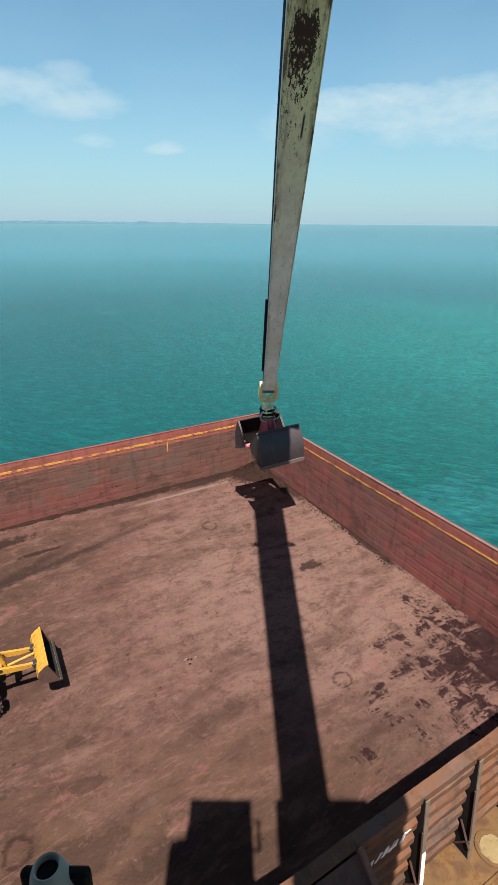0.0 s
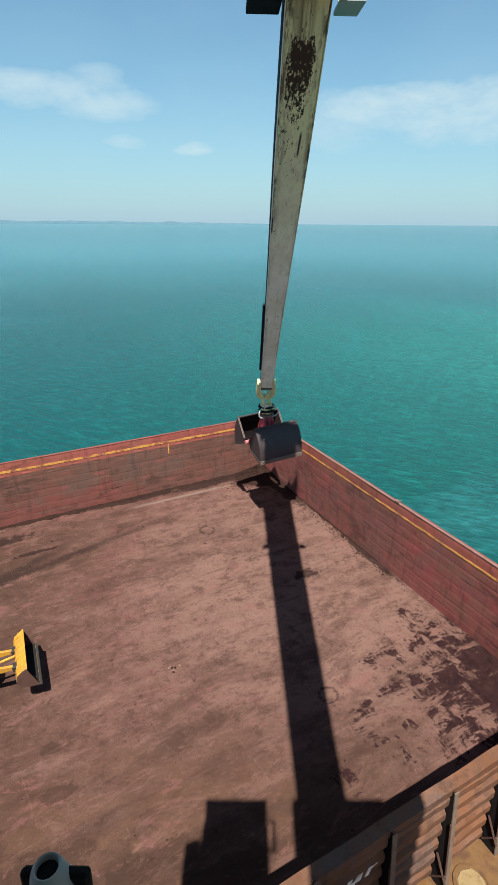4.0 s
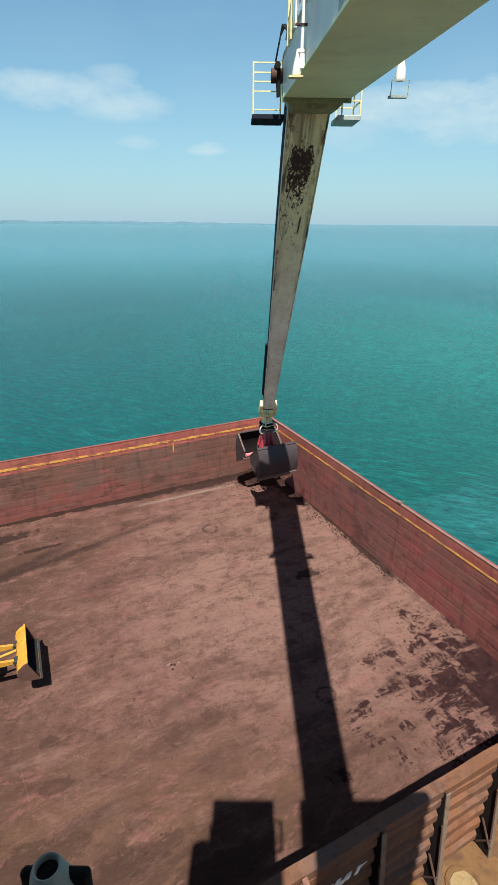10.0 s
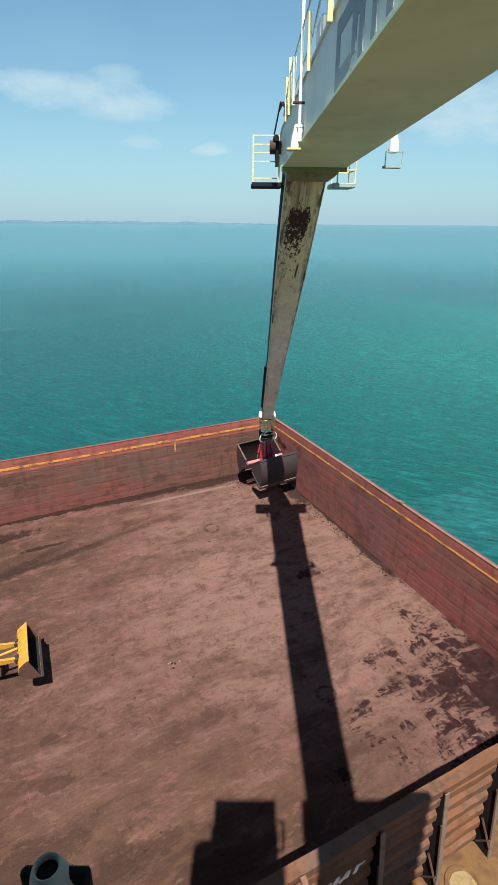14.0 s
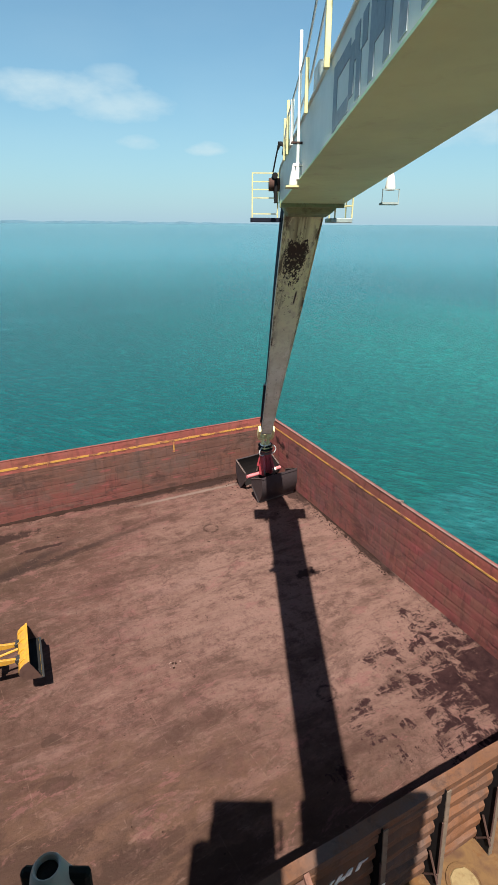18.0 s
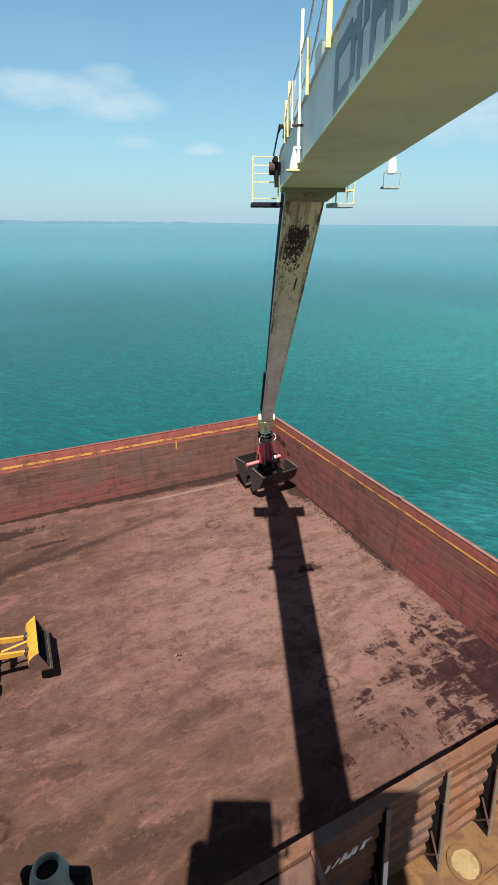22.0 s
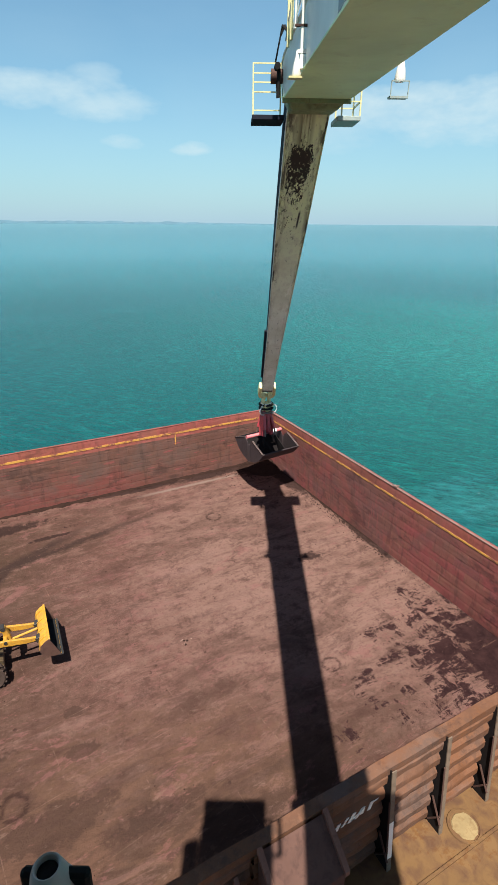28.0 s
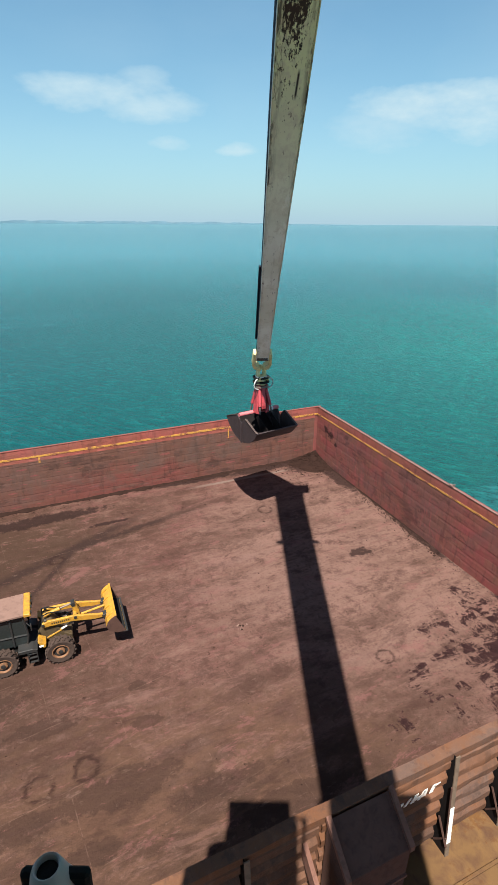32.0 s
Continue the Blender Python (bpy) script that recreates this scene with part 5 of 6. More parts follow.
# work lamps hung beside the boom
for s in (-1, 1):
    w = W if s > 0 else WL
    x = s * (w + (0.22 if s > 0 else 0.20))
    bm = B()
    k = 1.0 if s > 0 else 0.85
    ring(bm, (x, 15.6, -1.00 if s > 0 else -0.92), (0, 0, 1), [(k * r, k * h) for r, h in ((0.0, 0.0), (0.12, 0.0), (0.135, 0.05), (0.10, 0.26), (0.05, 0.44), (0.035, 0.58), (0.0, 0.60))], 14)
    lamp = part("work_lamp", bm, M["white"], boom, "white work lamp hung beside the boom", smooth=True)
    bm = B()
    box(bm, min(x, s * (w - 0.12)), max(x, s * (w - 0.12)), 15.56, 15.64, -0.48, -0.41)
    part("bracket", bm, M["white"], lamp)
    if s < 0:
        bm = B()
        box(bm, x - 0.20, x + 0.14, 15.45, 15.75, -0.97, -0.93)
        part("guard", bm, M["rail_yellow"], lamp, "pale guard plate under the lamp")
        continue
    bm = B()
    box(bm, x - 0.22, x + 0.22, 15.48, 15.72, -1.34, -1.29)
    for dx in (-0.22, 0.20):
        box(bm, x + dx, x + dx + 0.02, 15.49, 15.515, -1.30, -0.98)
    box(bm, x - 0.22, x + 0.22, 15.49, 15.515, -1.005, -0.98)
    part("guard", bm, M["cab_grey"], lamp, "grey lamp guard frame")
# masts, hoses and boxes along the upper left edge
for y, z0, z1, r, m in ((15.6, -0.80, 2.35, 0.035, "boom_white"), (14.35, 0.35, 1.40, 0.040, "rail_yellow"), (18.4, 0.30, 1.70, 0.042, "rail_yellow"), (17.2, 0.30, 1.40, 0.040, "boom_white"), (19.3, 0.30, 1.45, 0.042, "rail_yellow"), (11.8, 0.40, 3.6, 0.05, "rail_yellow")):
    bm = B()
    box(bm, -WL - 0.14, -WL - 0.14 + 2 * r, y - r, y + r, z0, z1)
    part("mast", bm, M[m], boom, "pale upright post on the boom edge", bevel=0.01)
bm = B()
prism(bm, [(15.70, -0.78), (15.50, -0.78), (15.56, -0.5), (15.64, -0.5)], -WL - 0.13, -WL - 0.02, "x")
part("mast_foot", bm, M["boom_white"], boom)
bm = B()
box(bm, -WL - 0.28, -WL, 15.55, 15.65, 0.02, 0.06)
part("mast_clamp", bm, M["dark_steel"], boom)
for dx, z in ((-0.10, 3.3), (-0.02, 2.7)):
    bm = B()
    pipe(bm, [(-WL + dx, 20.0, 0.6), (-WL + dx, 18.4, z - 2.0), (-WL + dx, 14.35, z - 1.7), (-WL + dx, 9.0, z + 0.2)], 0.025, 6)
    part("cable", bm, M["letters"], boom)
bm = B()
for k in range(3):
    pipe(bm, [(-WL + 0.1 + 0.1 * k, 20.4, 0.6), (-WL - 0.05 - 0.05 * k, 20.9, 1.15), (-WL - 0.15, 21.6, 1.0), (-WL - 0.25, 22.1, 0.4), (-WL - 0.15, 22.2, -0.6)], 0.028, 6)
part("hose", bm, M["black"], boom, "black hydraulic hoses")
bm = B()
box(bm, -WL - 0.06, -WL + 0.35, 13.0, 13.6, 0.55, 0.95)
part("valve_box", bm, M["boom_white"], boom, bevel=0.04)
bm = B()
rod(bm, (-WL - 0.25, 21.0, 0.15), (-WL - 0.25, 21.4, 0.15), 0.10, n=10)
rod(bm, (-WL - 0.2, 21.2, -0.7), (-WL - 0.2, 21.2, 0.1), 0.06, n=6)
part("valve", bm, M["black"], boom)

# stick: tapered box from the boom tip down to the yoke; local -z runs down the stick, -y faces the driver
stick = new("stick")
stick.parent = crane
stick["label"] = "tapered cream stick with oil stains, hanging from the boom tip"


def half(z):                                     # half width and half depth at a distance down the stick
    w = float(np.interp(z, (0, 6, 12, 16, 22), (0.74, 0.66, 0.52, 0.43, 0.355)))
    return w, 0.66 - 0.30 * min(1, max(0, z / 22.0))


bm = B()
prev = None
for k in range(12):
    z = 0.2 + 21.2 * k / 11
    w, d = half(z)
    row = [bm.verts.new(c) for c in ((-w, -d, -z), (w, -d, -z), (w, d, -z), (-w, d, -z))]
    if prev:
        for i in range(4):
            bm.faces.new((prev[i], prev[(i + 1) % 4], row[(i + 1) % 4], row[i]))
    else:
        bm.faces.new(row)
    prev = row
bm.faces.new(prev[::-1])
stick_box = part("box_section", bm, M["stick"], stick, "cream stick plates with black oil stain", bevel=0.03)
for s in (-1, 1):
    bm = B()
    prev = None
    for k in range(12):
        z = 0.5 + 21.1 * k / 11
        w, d = half(z)
        x = s * (w + 0.004)
        row = [bm.verts.new(c) for c in ((x, -d - 0.03, -z), (x + s * 0.03, -d - 0.03, -z), (x + s * 0.03, -d + 0.06, -z), (x, -d + 0.06, -z))]
        if prev:
            for i in range(4):
                bm.faces.new((prev[i], prev[(i + 1) % 4], row[(i + 1) % 4], row[i]))
        prev = row
    # left strip is whitened to draw the edge's highlight
    part("edge_bar", bm, M["stick"] if s > 0 else M["boom_white"], stick, "stick edge strip, left one pale as a highlight")
# thin dark blue-grey plate laid over the stick's left side
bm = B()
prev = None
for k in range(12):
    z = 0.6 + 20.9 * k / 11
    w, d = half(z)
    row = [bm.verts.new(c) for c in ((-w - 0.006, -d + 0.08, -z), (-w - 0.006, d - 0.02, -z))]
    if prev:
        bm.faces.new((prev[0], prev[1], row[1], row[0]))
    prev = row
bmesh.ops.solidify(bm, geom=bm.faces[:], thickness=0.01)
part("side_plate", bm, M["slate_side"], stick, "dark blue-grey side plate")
bm = B()
rod(bm, (-0.60, -0.25, -14.2), (-0.50, -0.2, -19.7), 0.065, n=10)
for z in (14.4, 16.9, 19.5):
    x = -half(z)[0]
    box(bm, x - 0.14, x + 0.02, -0.28, -0.16, -z - 0.04, -z + 0.04)
part("hydraulic_tube", bm, M["slate_side"], stick, "dark tube clamped to the stick side", smooth=True)
bm = B()
prism(bm, [(-0.13, -8.1), (0.0, -7.9), (0.03, -9.0), (-0.10, -9.2)], -half(8.5)[0] - 0.02, -half(8.5)[0] + 0.05, "x")
part("side_clip", bm, M["black"], stick)
# yoke
bm = B()
for s in (-1, 1):
    prism(bm, [(s * 0.40, -20.95), (s * 0.60, -20.95), (s * 0.65, -22.00), (s * 0.52, -22.45), (s * 0.12, -22.62), (s * 0.12, -22.30), (s * 0.38, -22.12), (s * 0.43, -21.80)], -0.42, 0.1, "y")
part("yoke", bm, M["yoke_yellow"], stick, "cream yellow forked yoke", bevel=0.04)
bm = B()
rod(bm, (-0.52, -0.15, -21.75), (0.52, -0.15, -21.75), 0.10, n=12)
part("yoke_pin", bm, M["lip"], stick, smooth=True)

# driver's cab and house, on a column that stands on the crane pontoon
bm = B()
box(bm, -1.75, 0.62, -2.6, -0.35, -1.6, 1.25)
cab = part("cab", bm, M["cab_grey"], crane, "grey-green driver's cab", bevel=0.06)
bm = B()
box(bm, -1.70, 0.58, -2.5, 0.42, 1.27, 1.37)
part("cab_roof", bm, M["cab_grey"], cab, bevel=0.03)
bm = B()
box(bm, -1.75, 0.7, -2.5, -0.45, -1.95, -1.65)
part("cab_floor", bm, M["dark_steel"], cab)
# unseen box added to cast the step in the cab's shadow
bm = B()
prism(bm, [(-2.30, -1.6), (-2.30, 0.05), (-2.05, 0.30), (-1.76, 0.36), (-1.76, -1.6)], -2.4, -0.35, "y")
part("shadow_step_box", bm, M["cab_grey"], cab, bevel=0.03)
bm = B()
rod(bm, (0.82, -0.2, -0.6), (0.82, -0.2, 1.1), 0.06, n=8)
rod(bm, (0.6, -0.2, -0.6), (0.82, -0.2, -0.6), 0.05, n=8)
rod(bm, (0.6, -0.2, 1.1), (0.82, -0.2, 1.1), 0.05, n=8)
part("grab_handle", bm, M["dark_steel"], cab)
bm = B()
prism(bm, [(-7.5, -1.6), (-7.5, 1.6), (-2.0, 2.6), (-0.4, 3.0), (-0.4, 1.2), (-1.6, -1.6)], 1.5, 5.0, "x")
part("crane_house", bm, M["boom_white"], crane, "pale crane house", bevel=0.1)
bm = B()
rod(bm, (3.2, -5.0, -23.2), (3.2, -5.0, -1.6), 1.6, 1.5, 28)
part("column", bm, M["boom_white"], crane, smooth=True)
# pale pipe end on a black bracket just below the driver's eye
bm = B()
ring(bm, (0, 0, 0), (0, 0, 1), [(0.040, -0.12), (0.037, -0.072), (0.032, -0.050), (0.0245, -0.028), (0.0195, -0.010), (0.0168, -0.002), (0.0150, 0.0), (0.0133, -0.001), (0.0125, -0.005), (0.0122, -0.02), (0.0, -0.02)], 32)
for v in bm.verts:                               # the pipe leans a little
    v.co.x += -0.11 * min(0.0, v.co.z + 0.01)
nozzle = part("pipe_end", bm, M["nozzle"], crane, "pale grey-green round pipe end", smooth=True)
nozzle.matrix_basis = NOZZLE
# black disc stands for the shade down the pipe
bm = B()
ring(bm, (0, 0, -0.012), (0, 0, 1), [(0.0120, 0.0035), (0.0, 0.003)], 24)
part("bore", bm, M["black"], nozzle)
bm = B()
box(bm, -0.036, 0.046, 0.0, 0.014, -0.10, -0.018)
part("bracket", bm, M["black"], nozzle, bevel=0.004)

bm = B()
box(bm, -40, 6, -62, -33.6, WATER - 1.2, -1.2)
tagged(part("pontoon", bm, M["hull"], bevel=0.1), "plain steel crane pontoon beside the barge", "pontoon")

# ---- grab ----
grab = tagged(new("clamshell_grab"), "dark steel clamshell grab with crimson frame on a rotator", "grab")
HINGE = -3.30
bm = B()
prism(bm, [(-0.36, -0.75), (-0.33, -0.40), (-0.12, 0.03), (0.12, 0.03), (0.33, -0.40), (0.36, -0.75), (0.17, -0.75), (0.17, -0.42), (0.07, -0.24), (-0.07, -0.24), (-0.17, -0.42), (-0.17, -0.75)], -0.15, 0.15, "y")
part("shackle", bm, M["yoke_yellow"], grab, "cream yellow shackle", bevel=0.02)
bm = B()
ring(bm, (0, 0, -1.0), (0, 0, 1), [(0.0, 0.28), (0.32, 0.27), (0.35, 0.22), (0.35, -0.28), (0.32, -0.32), (0.0, -0.32)], 24)
rot = part("rotator", bm, M["yoke_yellow"], grab, "cream hydraulic rotator with black flanges", smooth=True)
for z in (-0.80, -1.10):
    bm = B()
    ring(bm, (0, 0, z), (0, 0, 1), [(0.33, 0.05), (0.56, 0.045), (0.57, -0.045), (0.33, -0.05)], 20)
    for k in range(8):
        a = math.tau * k / 8
        rod(bm, (0.47 * math.cos(a), 0.47 * math.sin(a), z + 0.04), (0.47 * math.cos(a), 0.47 * math.sin(a), z + 0.10), 0.04, n=6)
    part("flange", bm, M["black"], rot, "black bolted flange", smooth=True)
bm = B()
ring(bm, (0, 0, -1.0), (0, 0, 1), [(0.36, 0.30), (0.42, 0.29), (0.43, 0.18), (0.36, 0.17)], 20)
part("collar", bm, M["white"], rot, "scuffed white collar", smooth=True)
bm = B()
ring(bm, (0, 0, -1.36), (0, 0, 1), [(0.30, 0.0), (0.50, 0.01), (0.52, -0.09), (0.30, -0.10)], 20)
part("slew_ring", bm, M["lip"], rot, "bare steel slew ring", smooth=True)
for s in (-1, 1):
    bm = B()
    box(bm, s * 0.30 - 0.08, s * 0.30 + 0.08, -0.46, -0.26, -0.98, -0.74)
    part("valve_block", bm, M["yoke_yellow"], rot, "cream valve block", bevel=0.02)
for s in (-1, 1):
    bm = B()
    pipe(bm, [(s * 0.3 + 0.45 * s * math.sin(a), -0.25 - 0.08 * math.sin(a), -0.75 - 0.55 * (1 - math.cos(a)) * 0.5 - 0.25 * math.sin(a / 2)) for a in [math.pi * k / 10 for k in range(11)]], 0.045, 8)
    part("hose_loop", bm, M["hose"], grab, "pale hose loop", smooth=True)
bm = B()
for s in (-1, 1):
    prism(bm, [(s * 0.12, -1.25), (s * 0.32, -1.25), (s * 0.44, -2.3), (s * 0.52, -3.3), (s * 0.22, -3.35), (s * 0.16, -2.2)], -0.28, 0.28, "y")
part("side_frame", bm, M["grab_red"], grab, "crimson steel frame", bevel=0.05)
bm = B()
prism(bm, [(-0.28, -1.3), (0.28, -1.3), (0.46, -2.7), (0.4, -3.0), (-0.4, -3.0), (-0.46, -2.7)], -0.16, 0.16, "x")
part("centre_frame", bm, M["grab_red"], grab, bevel=0.05)
for s in (-1, 1):
    for x in (-0.75, 0.75):
        bm = B()
        rod(bm, (x * 0.34, s * 0.22, -1.6), (x * 0.55, s * 0.5, -2.7), 0.11, n=12)
        c = part("close_cylinder", bm, M["grab_red"], grab, "crimson hydraulic cylinder", smooth=True)
        bm = B()
        rod(bm, (x * 0.55, s * 0.5, -2.7), (x * 0.62, s * 0.62, -3.2), 0.06, n=10)
        part("piston_rod", bm, M["lip"], c, smooth=True)
SPREAD = 0.30
bm = B()
rod(bm, (-1.58, SPREAD, HINGE), (1.58, SPREAD, HINGE), 0.14, n=14)
part("hinge_tube", bm, M["grab_pink"], grab, "sun-bleached red hinge tube", smooth=True)
bm = B()
for x0, x1 in ((0.72, 1.10),):
    rod(bm, (x0, SPREAD, HINGE), (x1, SPREAD, HINGE), 0.158, n=14)
part("tube_sleeve", bm, M["white"], grab, "pale sleeve on the tube", smooth=True)

SHELL_W = 1.56


def shell(side):
    """One half of the clamshell: side -1 towards the driver. Hinge along x at its origin; the lip hangs at -z when shut."""
    def ray_at(deg, r):
        a = radians(deg)
        return side * 0.90 * r * math.sin(a), -0.90 * r * math.cos(a)
    arc = [(-9.5, 2.10), (4, 2.00), (18, 1.95), (32, 1.94), (44, 1.95), (55, 1.98), (64, 2.01), (72, 2.05)]
    ob = new("shell")
    ob.parent = grab
    ob["label"] = "scoured dark steel half shell"
    bm = B()
    outer = [ray_at(a, r) for a, r in arc]
    inner = [ray_at(a, r - 0.05) for a, r in arc]
    prism(bm, outer + inner[::-1], -SHELL_W, SHELL_W, "x")
    part("curved_back", bm, M["shell"], ob, "scoured curved back plate", smooth=True)
    for s in (-1, 1):
        bm = B()
        hub = [ray_at(96, 0.32), ray_at(-24, 0.36)]
        x0, x1 = sorted((s * SHELL_W, s * (SHELL_W + 0.05)))
        prism(bm, outer + hub, x0, x1, "x")
        cheek = part("cheek_plate", bm, M["shell"], ob, "worn side cheek")
        bm = B()
        a, b = ray_at(-4, 2.02), ray_at(-14, 0.5)
        x0, x1 = sorted((s * (SHELL_W - 0.03), s * (SHELL_W + 0.09)))
        prism(bm, [a, ray_at(-8.5, 2.10), ray_at(-26, 0.5), b], x0, x1, "x")
        part("edge_bar", bm, M["shell"], cheek, "worn edge bar")
        bm = B()
        prism(bm, [ray_at(72, 2.05), ray_at(72, 1.95), ray_at(82, 0.35), ray_at(92, 0.35)], x0, x1, "x")
        part("top_bar", bm, M["lip"], cheek, "bright worn top edge")
    bm = B()
    prism(bm, [ray_at(-9.6, 2.03), ray_at(-9.6, 2.18), ray_at(-3, 2.09), ray_at(-3, 2.00)], -SHELL_W - 0.06, SHELL_W + 0.06, "x")
    part("cutting_lip", bm, M["lip"], ob, "polished cutting lip")
    bm = B()
    prism(bm, [ray_at(72, 1.99), ray_at(72, 2.12), ray_at(67, 2.09), ray_at(67, 1.97)], -SHELL_W - 0.05, SHELL_W + 0.05, "x")
    part("top_rim", bm, M["shell"], ob, bevel=0.01)
    bm = B()
    lining = [ray_at(a, r - 0.056) for a, r in arc]
    prism(bm, lining + [ray_at(a, r - 0.062) for a, r in arc][::-1], -SHELL_W + 0.004, SHELL_W - 0.004, "x")
    part("lining", bm, M["near_black"], ob, "ore-inside coloured black for its shade")
    for x in (-0.55, 0.55) if side < 0 else ():
        bm = B()
        prism(bm, [ray_at(20, 1.86), ray_at(60, 1.90), ray_at(66, 1.6), ray_at(90, 0.2), ray_at(-10, 0.2), ray_at(30, 1.5)], x - 0.03, x + 0.03, "x")
        part("arm_plate", bm, M["near_black"], ob, "near-black arm plate")
    ob.location = (0, side * SPREAD, HINGE)
    return ob


shell_near, shell_far = shell(-1), shell(1)
# seconds, boom angle, stick angle, sideways sway
BOOM = [
    (0, 14.28, 31.78, 0.43),
    (0.5, 13.60, 32.55, 0.29),
    (1, 13.13, 33.18, 0.25),
    (1.5, 12.86, 33.62, 0.28),
    (2, 12.98, 33.78, 0.41),
    (2.5, 12.99, 33.75, 0.58),
    (3, 12.99, 33.81, 0.64),
    (3.5, 12.72, 34.23, 0.60),
    (5.5, 11.04, 34.98, 0.48),
    (6, 9.94, 35.53, 0.38),
    (6.5, 8.92, 35.81, 0.29),
    (7, 8.01, 36.02, 0.22),
    (7.5, 7.31, 36.35, 0.15),
    (8, 6.62, 36.89, 0.09),
    (8.5, 5.92, 37.42, 0.01),
    (9, 5.29, 38.06, -0.01),
    (9.5, 4.66, 38.73, -0.02),
    (10, 4.08, 39.24, 0.01),
    (10.5, 3.52, 39.81, 0.04),
    (11, 2.91, 40.47, 0.07),
    (11.5, 2.31, 41.12, 0.08),
    (12, 1.50, 41.63, 0.08),
    (12.5, 0.72, 42.02, 0.06),
    (13, -0.13, 42.30, 0.03),
    (13.5, -0.96, 42.66, 0.00),
    (14, -1.46, 42.97, -0.03),
    (14.5, -2.04, 43.14, -0.03),
    (16.5, -4.30, 43.08, -0.07),
    (17, -4.54, 43.09, -0.05),
    (17.5, -4.58, 43.12, -0.03),
    (18, -4.58, 43.17, 0.02),
    (18.5, -4.34, 43.39, 0.04),
    (19, -3.97, 43.60, 0.04),
    (19.5, -3.88, 43.74, 0.03),
    (20, -3.72, 43.83, -0.00),
    (20.5, -3.59, 43.85, -0.01),
    (21, -3.43, 43.94, 0.00),
    (21.5, -3.35, 44.15, -0.00),
    (22, -3.20, 44.36, -0.00),
    (22.5, -3.09, 44.53, 0.01),
    (23, -3.05, 44.70, -0.02),
    (23.5, -2.84, 44.68, -0.03),
    (24, -2.68, 44.68, -0.04),
    (24.5, -2.76, 44.75, -0.00),
    (25, -2.78, 44.77, -0.02),
    (25.5, -2.49, 44.43, -0.03),
    (27.5, 1.66, 43.84, -0.04),
    (28, 4.03, 43.35, 0.02),
    (28.5, 5.67, 42.52, 0.11),
    (29, 7.10, 41.29, 0.23),
    (29.5, 8.66, 40.09, 0.35),
    (30, 10.45, 39.33, 0.48),
    (30.5, 12.04, 38.80, 0.61),
    (31, 13.72, 37.94, 0.76),
    (31.5, 15.48, 36.74, 0.90),
    (32, 17.43, 35.43, 1.09),
]

# ---- wall plates, last of the large pieces ----
PLATE = 1.62
red_plates = plate_mesh("plate", PLATE - 0.004, 0.581, M["red_wall"])
brown_plates = plate_mesh("plate", PLATE - 0.004, 0.581, M["brown_wall"])
low_cap = {north: plate_mesh("plate", PLATE - 0.004, 0.262, M["brown_wall"]), east: plate_mesh("plate", PLATE - 0.004, 0.538, M["red_wall"])}
red_low = plate_mesh("plate", PLATE - 0.004, 0.270, M["red_cap"])
half_plates = {north: plate_mesh("plate", PLATE / 2 - 0.004, 0.581, M["brown_wall"]), east: plate_mesh("plate", PLATE / 2 - 0.004, 0.581, M["red_wall"])}
top_mesh = plate_mesh("plate", PLATE - 0.004, 0.70, M["red_cap"])
for wall, length, me in ((north, -LONG, brown_plates), (east, 29.2, red_plates)):
    for c in range(22 if wall is north else 17):
        for r, (z, h) in enumerate(ROWS):
            off = PLATE / 2 * (r % 2)
            x = (length - 0.25 - (c + 1) * PLATE - off) if wall is north else c * PLATE + 0.06 + off
            piece("plate", me, wall, pose(x, 0.03 + rnd.uniform(-0.006, 0.006), z, -0.8 + rnd.uniform(-0.6, 0.6), 0, rnd.uniform(-0.16, 0.16)))
        x = (length - 0.25 - (c + 1) * PLATE) if wall is north else c * PLATE + 0.06
        piece("plate", low_cap[wall], wall, pose(x, 0.03, 3.51))
        if wall is north:                             # red band below the stripe
            piece("plate", red_low, wall, pose(x, 0.03, 3.777))
        piece("plate", top_mesh, wall, pose(x, 0.03, 4.05))
    for r, (z, h) in enumerate(ROWS):                 # half plates close the staggered rows at the corner
        if r % 2:
            piece("plate", half_plates[wall], wall, pose(length - 0.25 - PLATE / 2 if wall is north else 0.06, 0.03, z))
for k in range(-8, 6):
    x = RIB0 + k * RIB_STEP
    if x + 2.4 < 0.4:
        piece("corrugated_panel", sheet_meshes[k % 4], south, pose(x + 0.015, -29.14, 0, 0, 0, rnd.uniform(-0.1, 0.1)))
    if x < 0.3 and not -17.2 < x < -14.4:
        rib(pose(x, -29.15, 0), painted=(k == 0))

# ---- what moves ----
GRAB_OPEN = [(0, 74), (1.5, 76), (3.5, 76), (5.5, 74), (6.5, 71), (7.5, 68), (9, 66), (11, 62), (13, 58), (14.5, 53), (16.5, 49), (18, 45), (19, 40), (19.5, 35), (20.5, 27), (21.5, 20), (22.5, 14), (24, 5), (25.5, 2), (27.5, 0), (32, 0)]
GRAB_TURN = [(0, 26), (9, 26), (13, 28), (19, 31), (32, 31)]
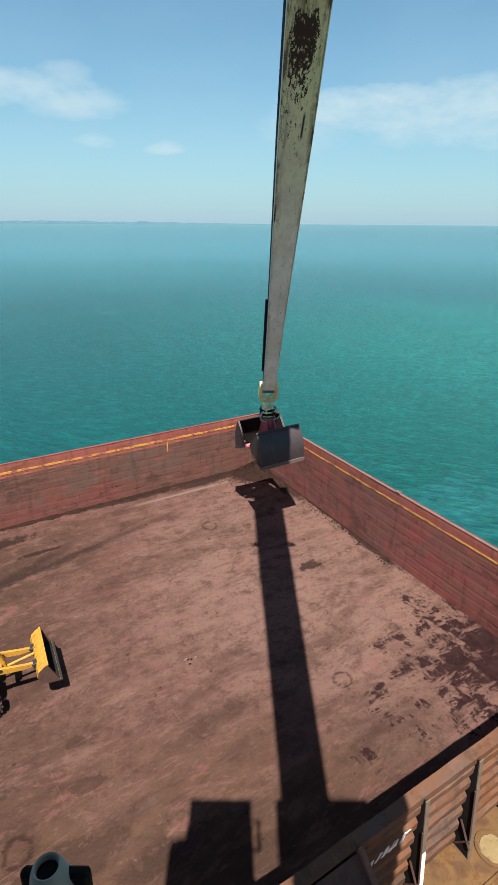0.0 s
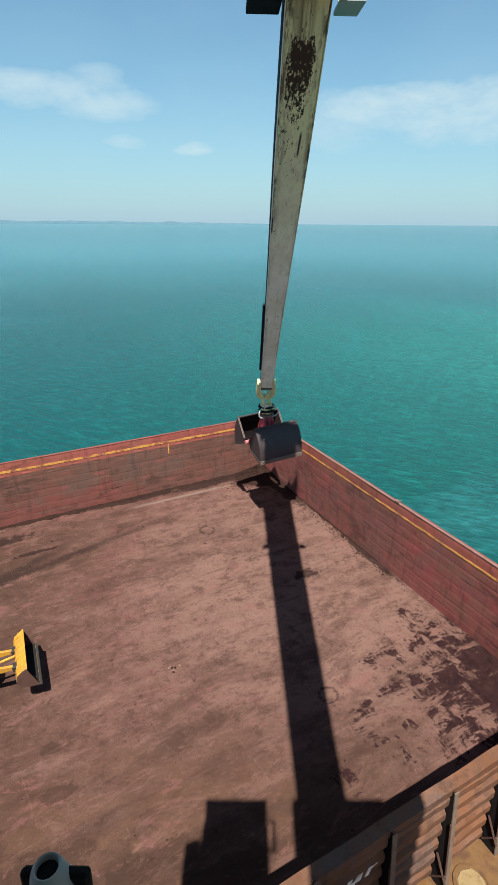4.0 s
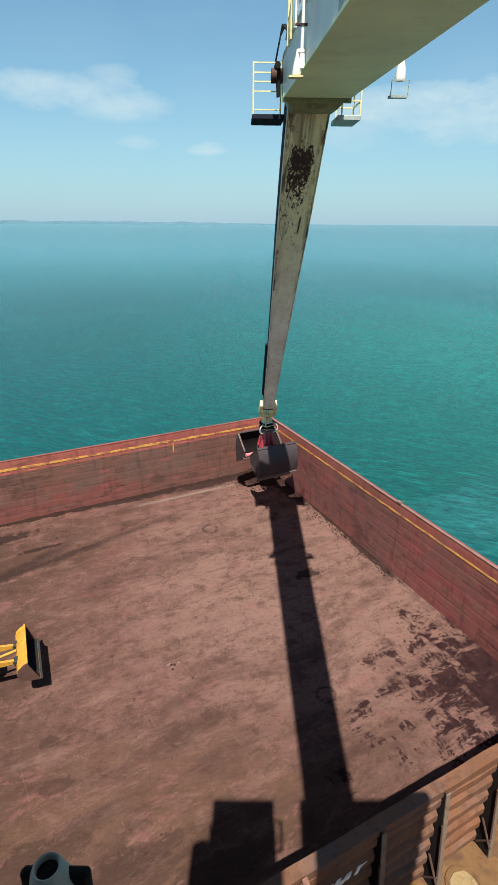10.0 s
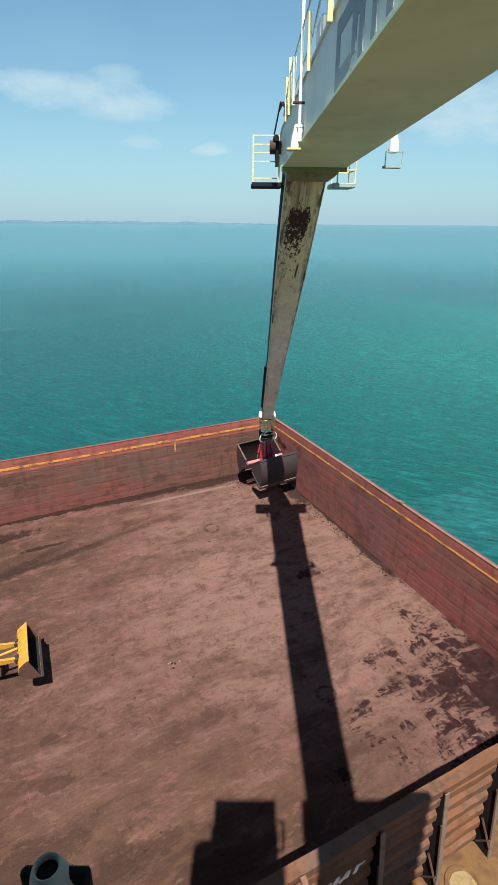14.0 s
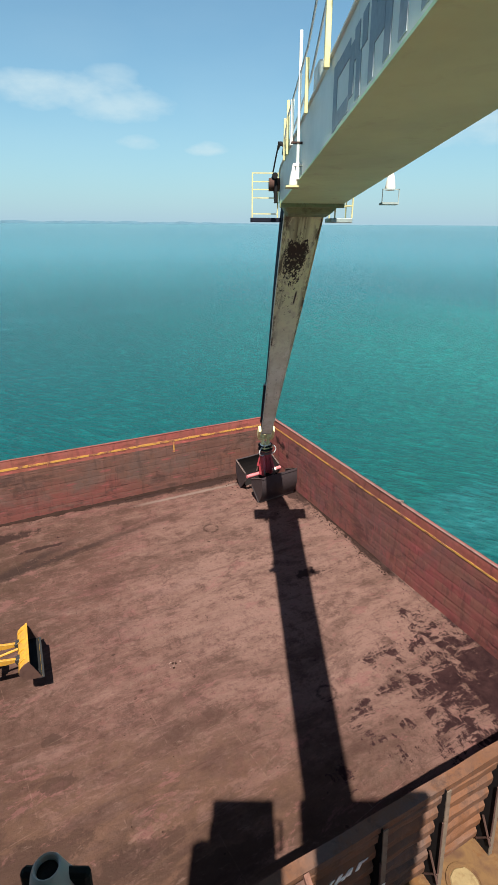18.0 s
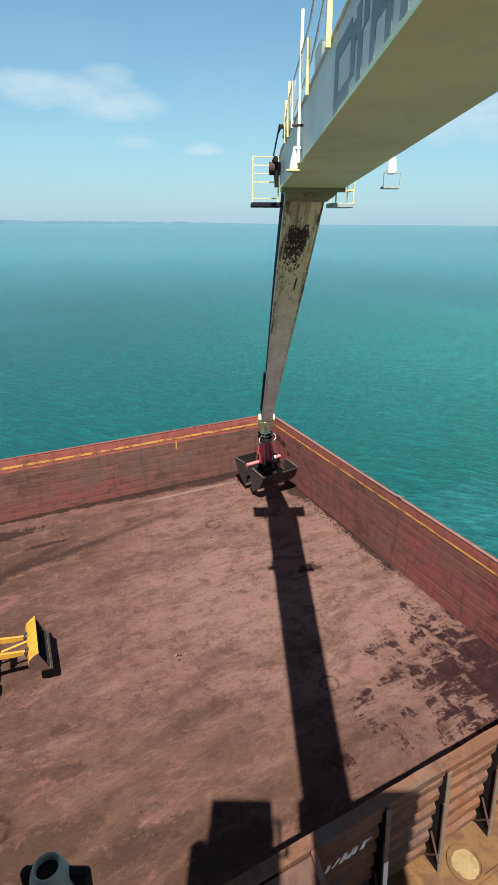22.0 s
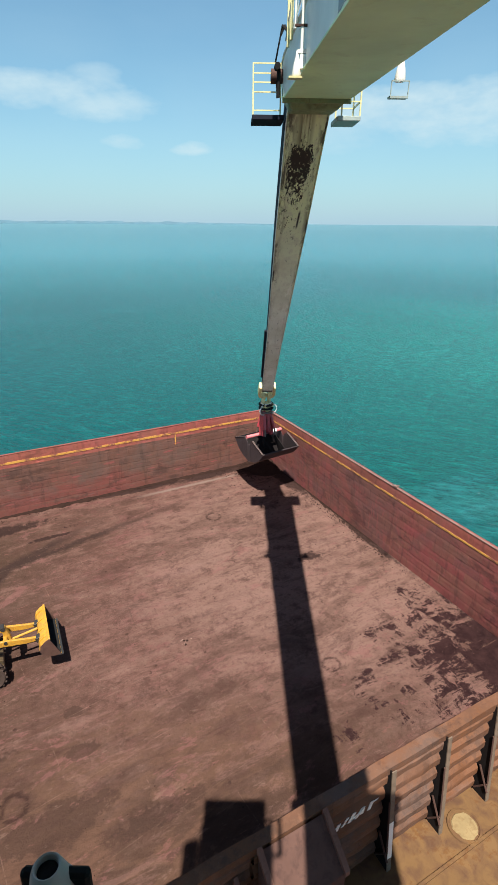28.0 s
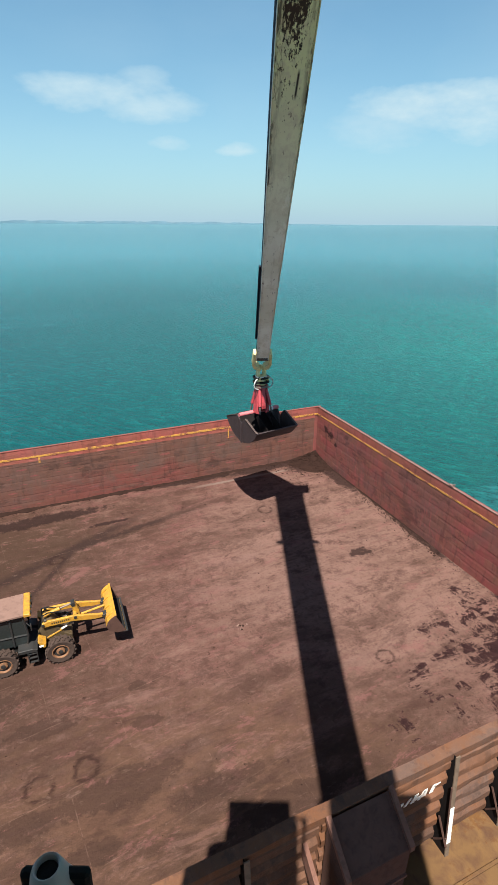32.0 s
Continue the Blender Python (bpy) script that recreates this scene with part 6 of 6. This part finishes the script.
# the load swings sideways under the stick, degrees
GRAB_SWING = [(0, 2.5), (0.5, 6.0), (1, 4.8), (1.5, -0.5), (2, -2.7), (2.5, 1.8), (3, 6.2), (3.5, 6.4), (4.2, 0.5), (4.8, -2.4), (5.5, 1.6), (6, 6.0), (6.5, 3.2), (7, 0), (7.5, -2.1), (8, 0),
              (8.5, 4.4), (9, 4.3), (9.5, 1.5), (10, 0), (11, 1.6), (12, 2.8), (13, 2.0), (19, 2.0), (25, 1.5), (32, 1.0)]


def between(rows, t):
    return float(np.interp(t, [r[0] for r in rows], [r[1] for r in rows]))


def motions():
    walk(crane, [(t, pose(x, y, z, 0, 0, h)) for t, x, y, z, h in PATH])
    booms, sticks, hangs, grabs, near, far = [], [], [], [], [], []
    for t, up, lean, sway in BOOM:
        turn = Matrix.Rotation(radians(BOOM_TURN + sway), 4, "Z")
        foot = Vector((PIVOT_X, PIVOT_Y, PIVOT_Z))
        tip = foot + turn @ Vector((0, BOOM_LONG * math.cos(radians(up)), BOOM_LONG * math.sin(radians(up))))
        hang = tip + Matrix.Rotation(radians(STICK_TURN + sway), 4, "Z") @ Vector((0, STICK_LONG * math.sin(radians(lean)), -STICK_LONG * math.cos(radians(lean))))
        booms.append((t, pose(*foot, up, 0, BOOM_TURN + sway)))
        sticks.append((t, pose(*tip, lean, 0, STICK_TURN + sway)))
        hangs.append((t, hang))
        wide = between(GRAB_OPEN, t)
        near.append((t, pose(0, -SPREAD, HINGE, -wide, 0, 0)))
        far.append((t, pose(0, SPREAD, HINGE, wide, 0, 0)))
    for t in sorted({r[0] for r in BOOM} | {4.2, 4.8}):
        x, y, z, h = (between([(r[0], r[k]) for r in PATH], t) for k in (1, 2, 3, 4))
        hang = Vector([between([(r[0], r[1][k]) for r in hangs], t) for k in (0, 1, 2)])
        at = pose(x, y, z, 0, 0, h) @ hang
        grabs.append((t, pose(*at, 0, 0, h) @ pose(0, 0, 0, 0, -between(GRAB_SWING, t), 0) @ pose(0, 0, 0, 0, 0, between(GRAB_TURN, t))))
    walk(boom, booms)
    for plat in platforms:
        walk(plat, [(t, pose(0, BOOM_LONG, 0, -up, 0, 0) @ pose(0, -BOOM_LONG, 0)) for t, up, lean, sway in BOOM])
    walk(stick, sticks)
    walk(grab, grabs)
    walk(shell_near, near)
    walk(shell_far, far)


motions()
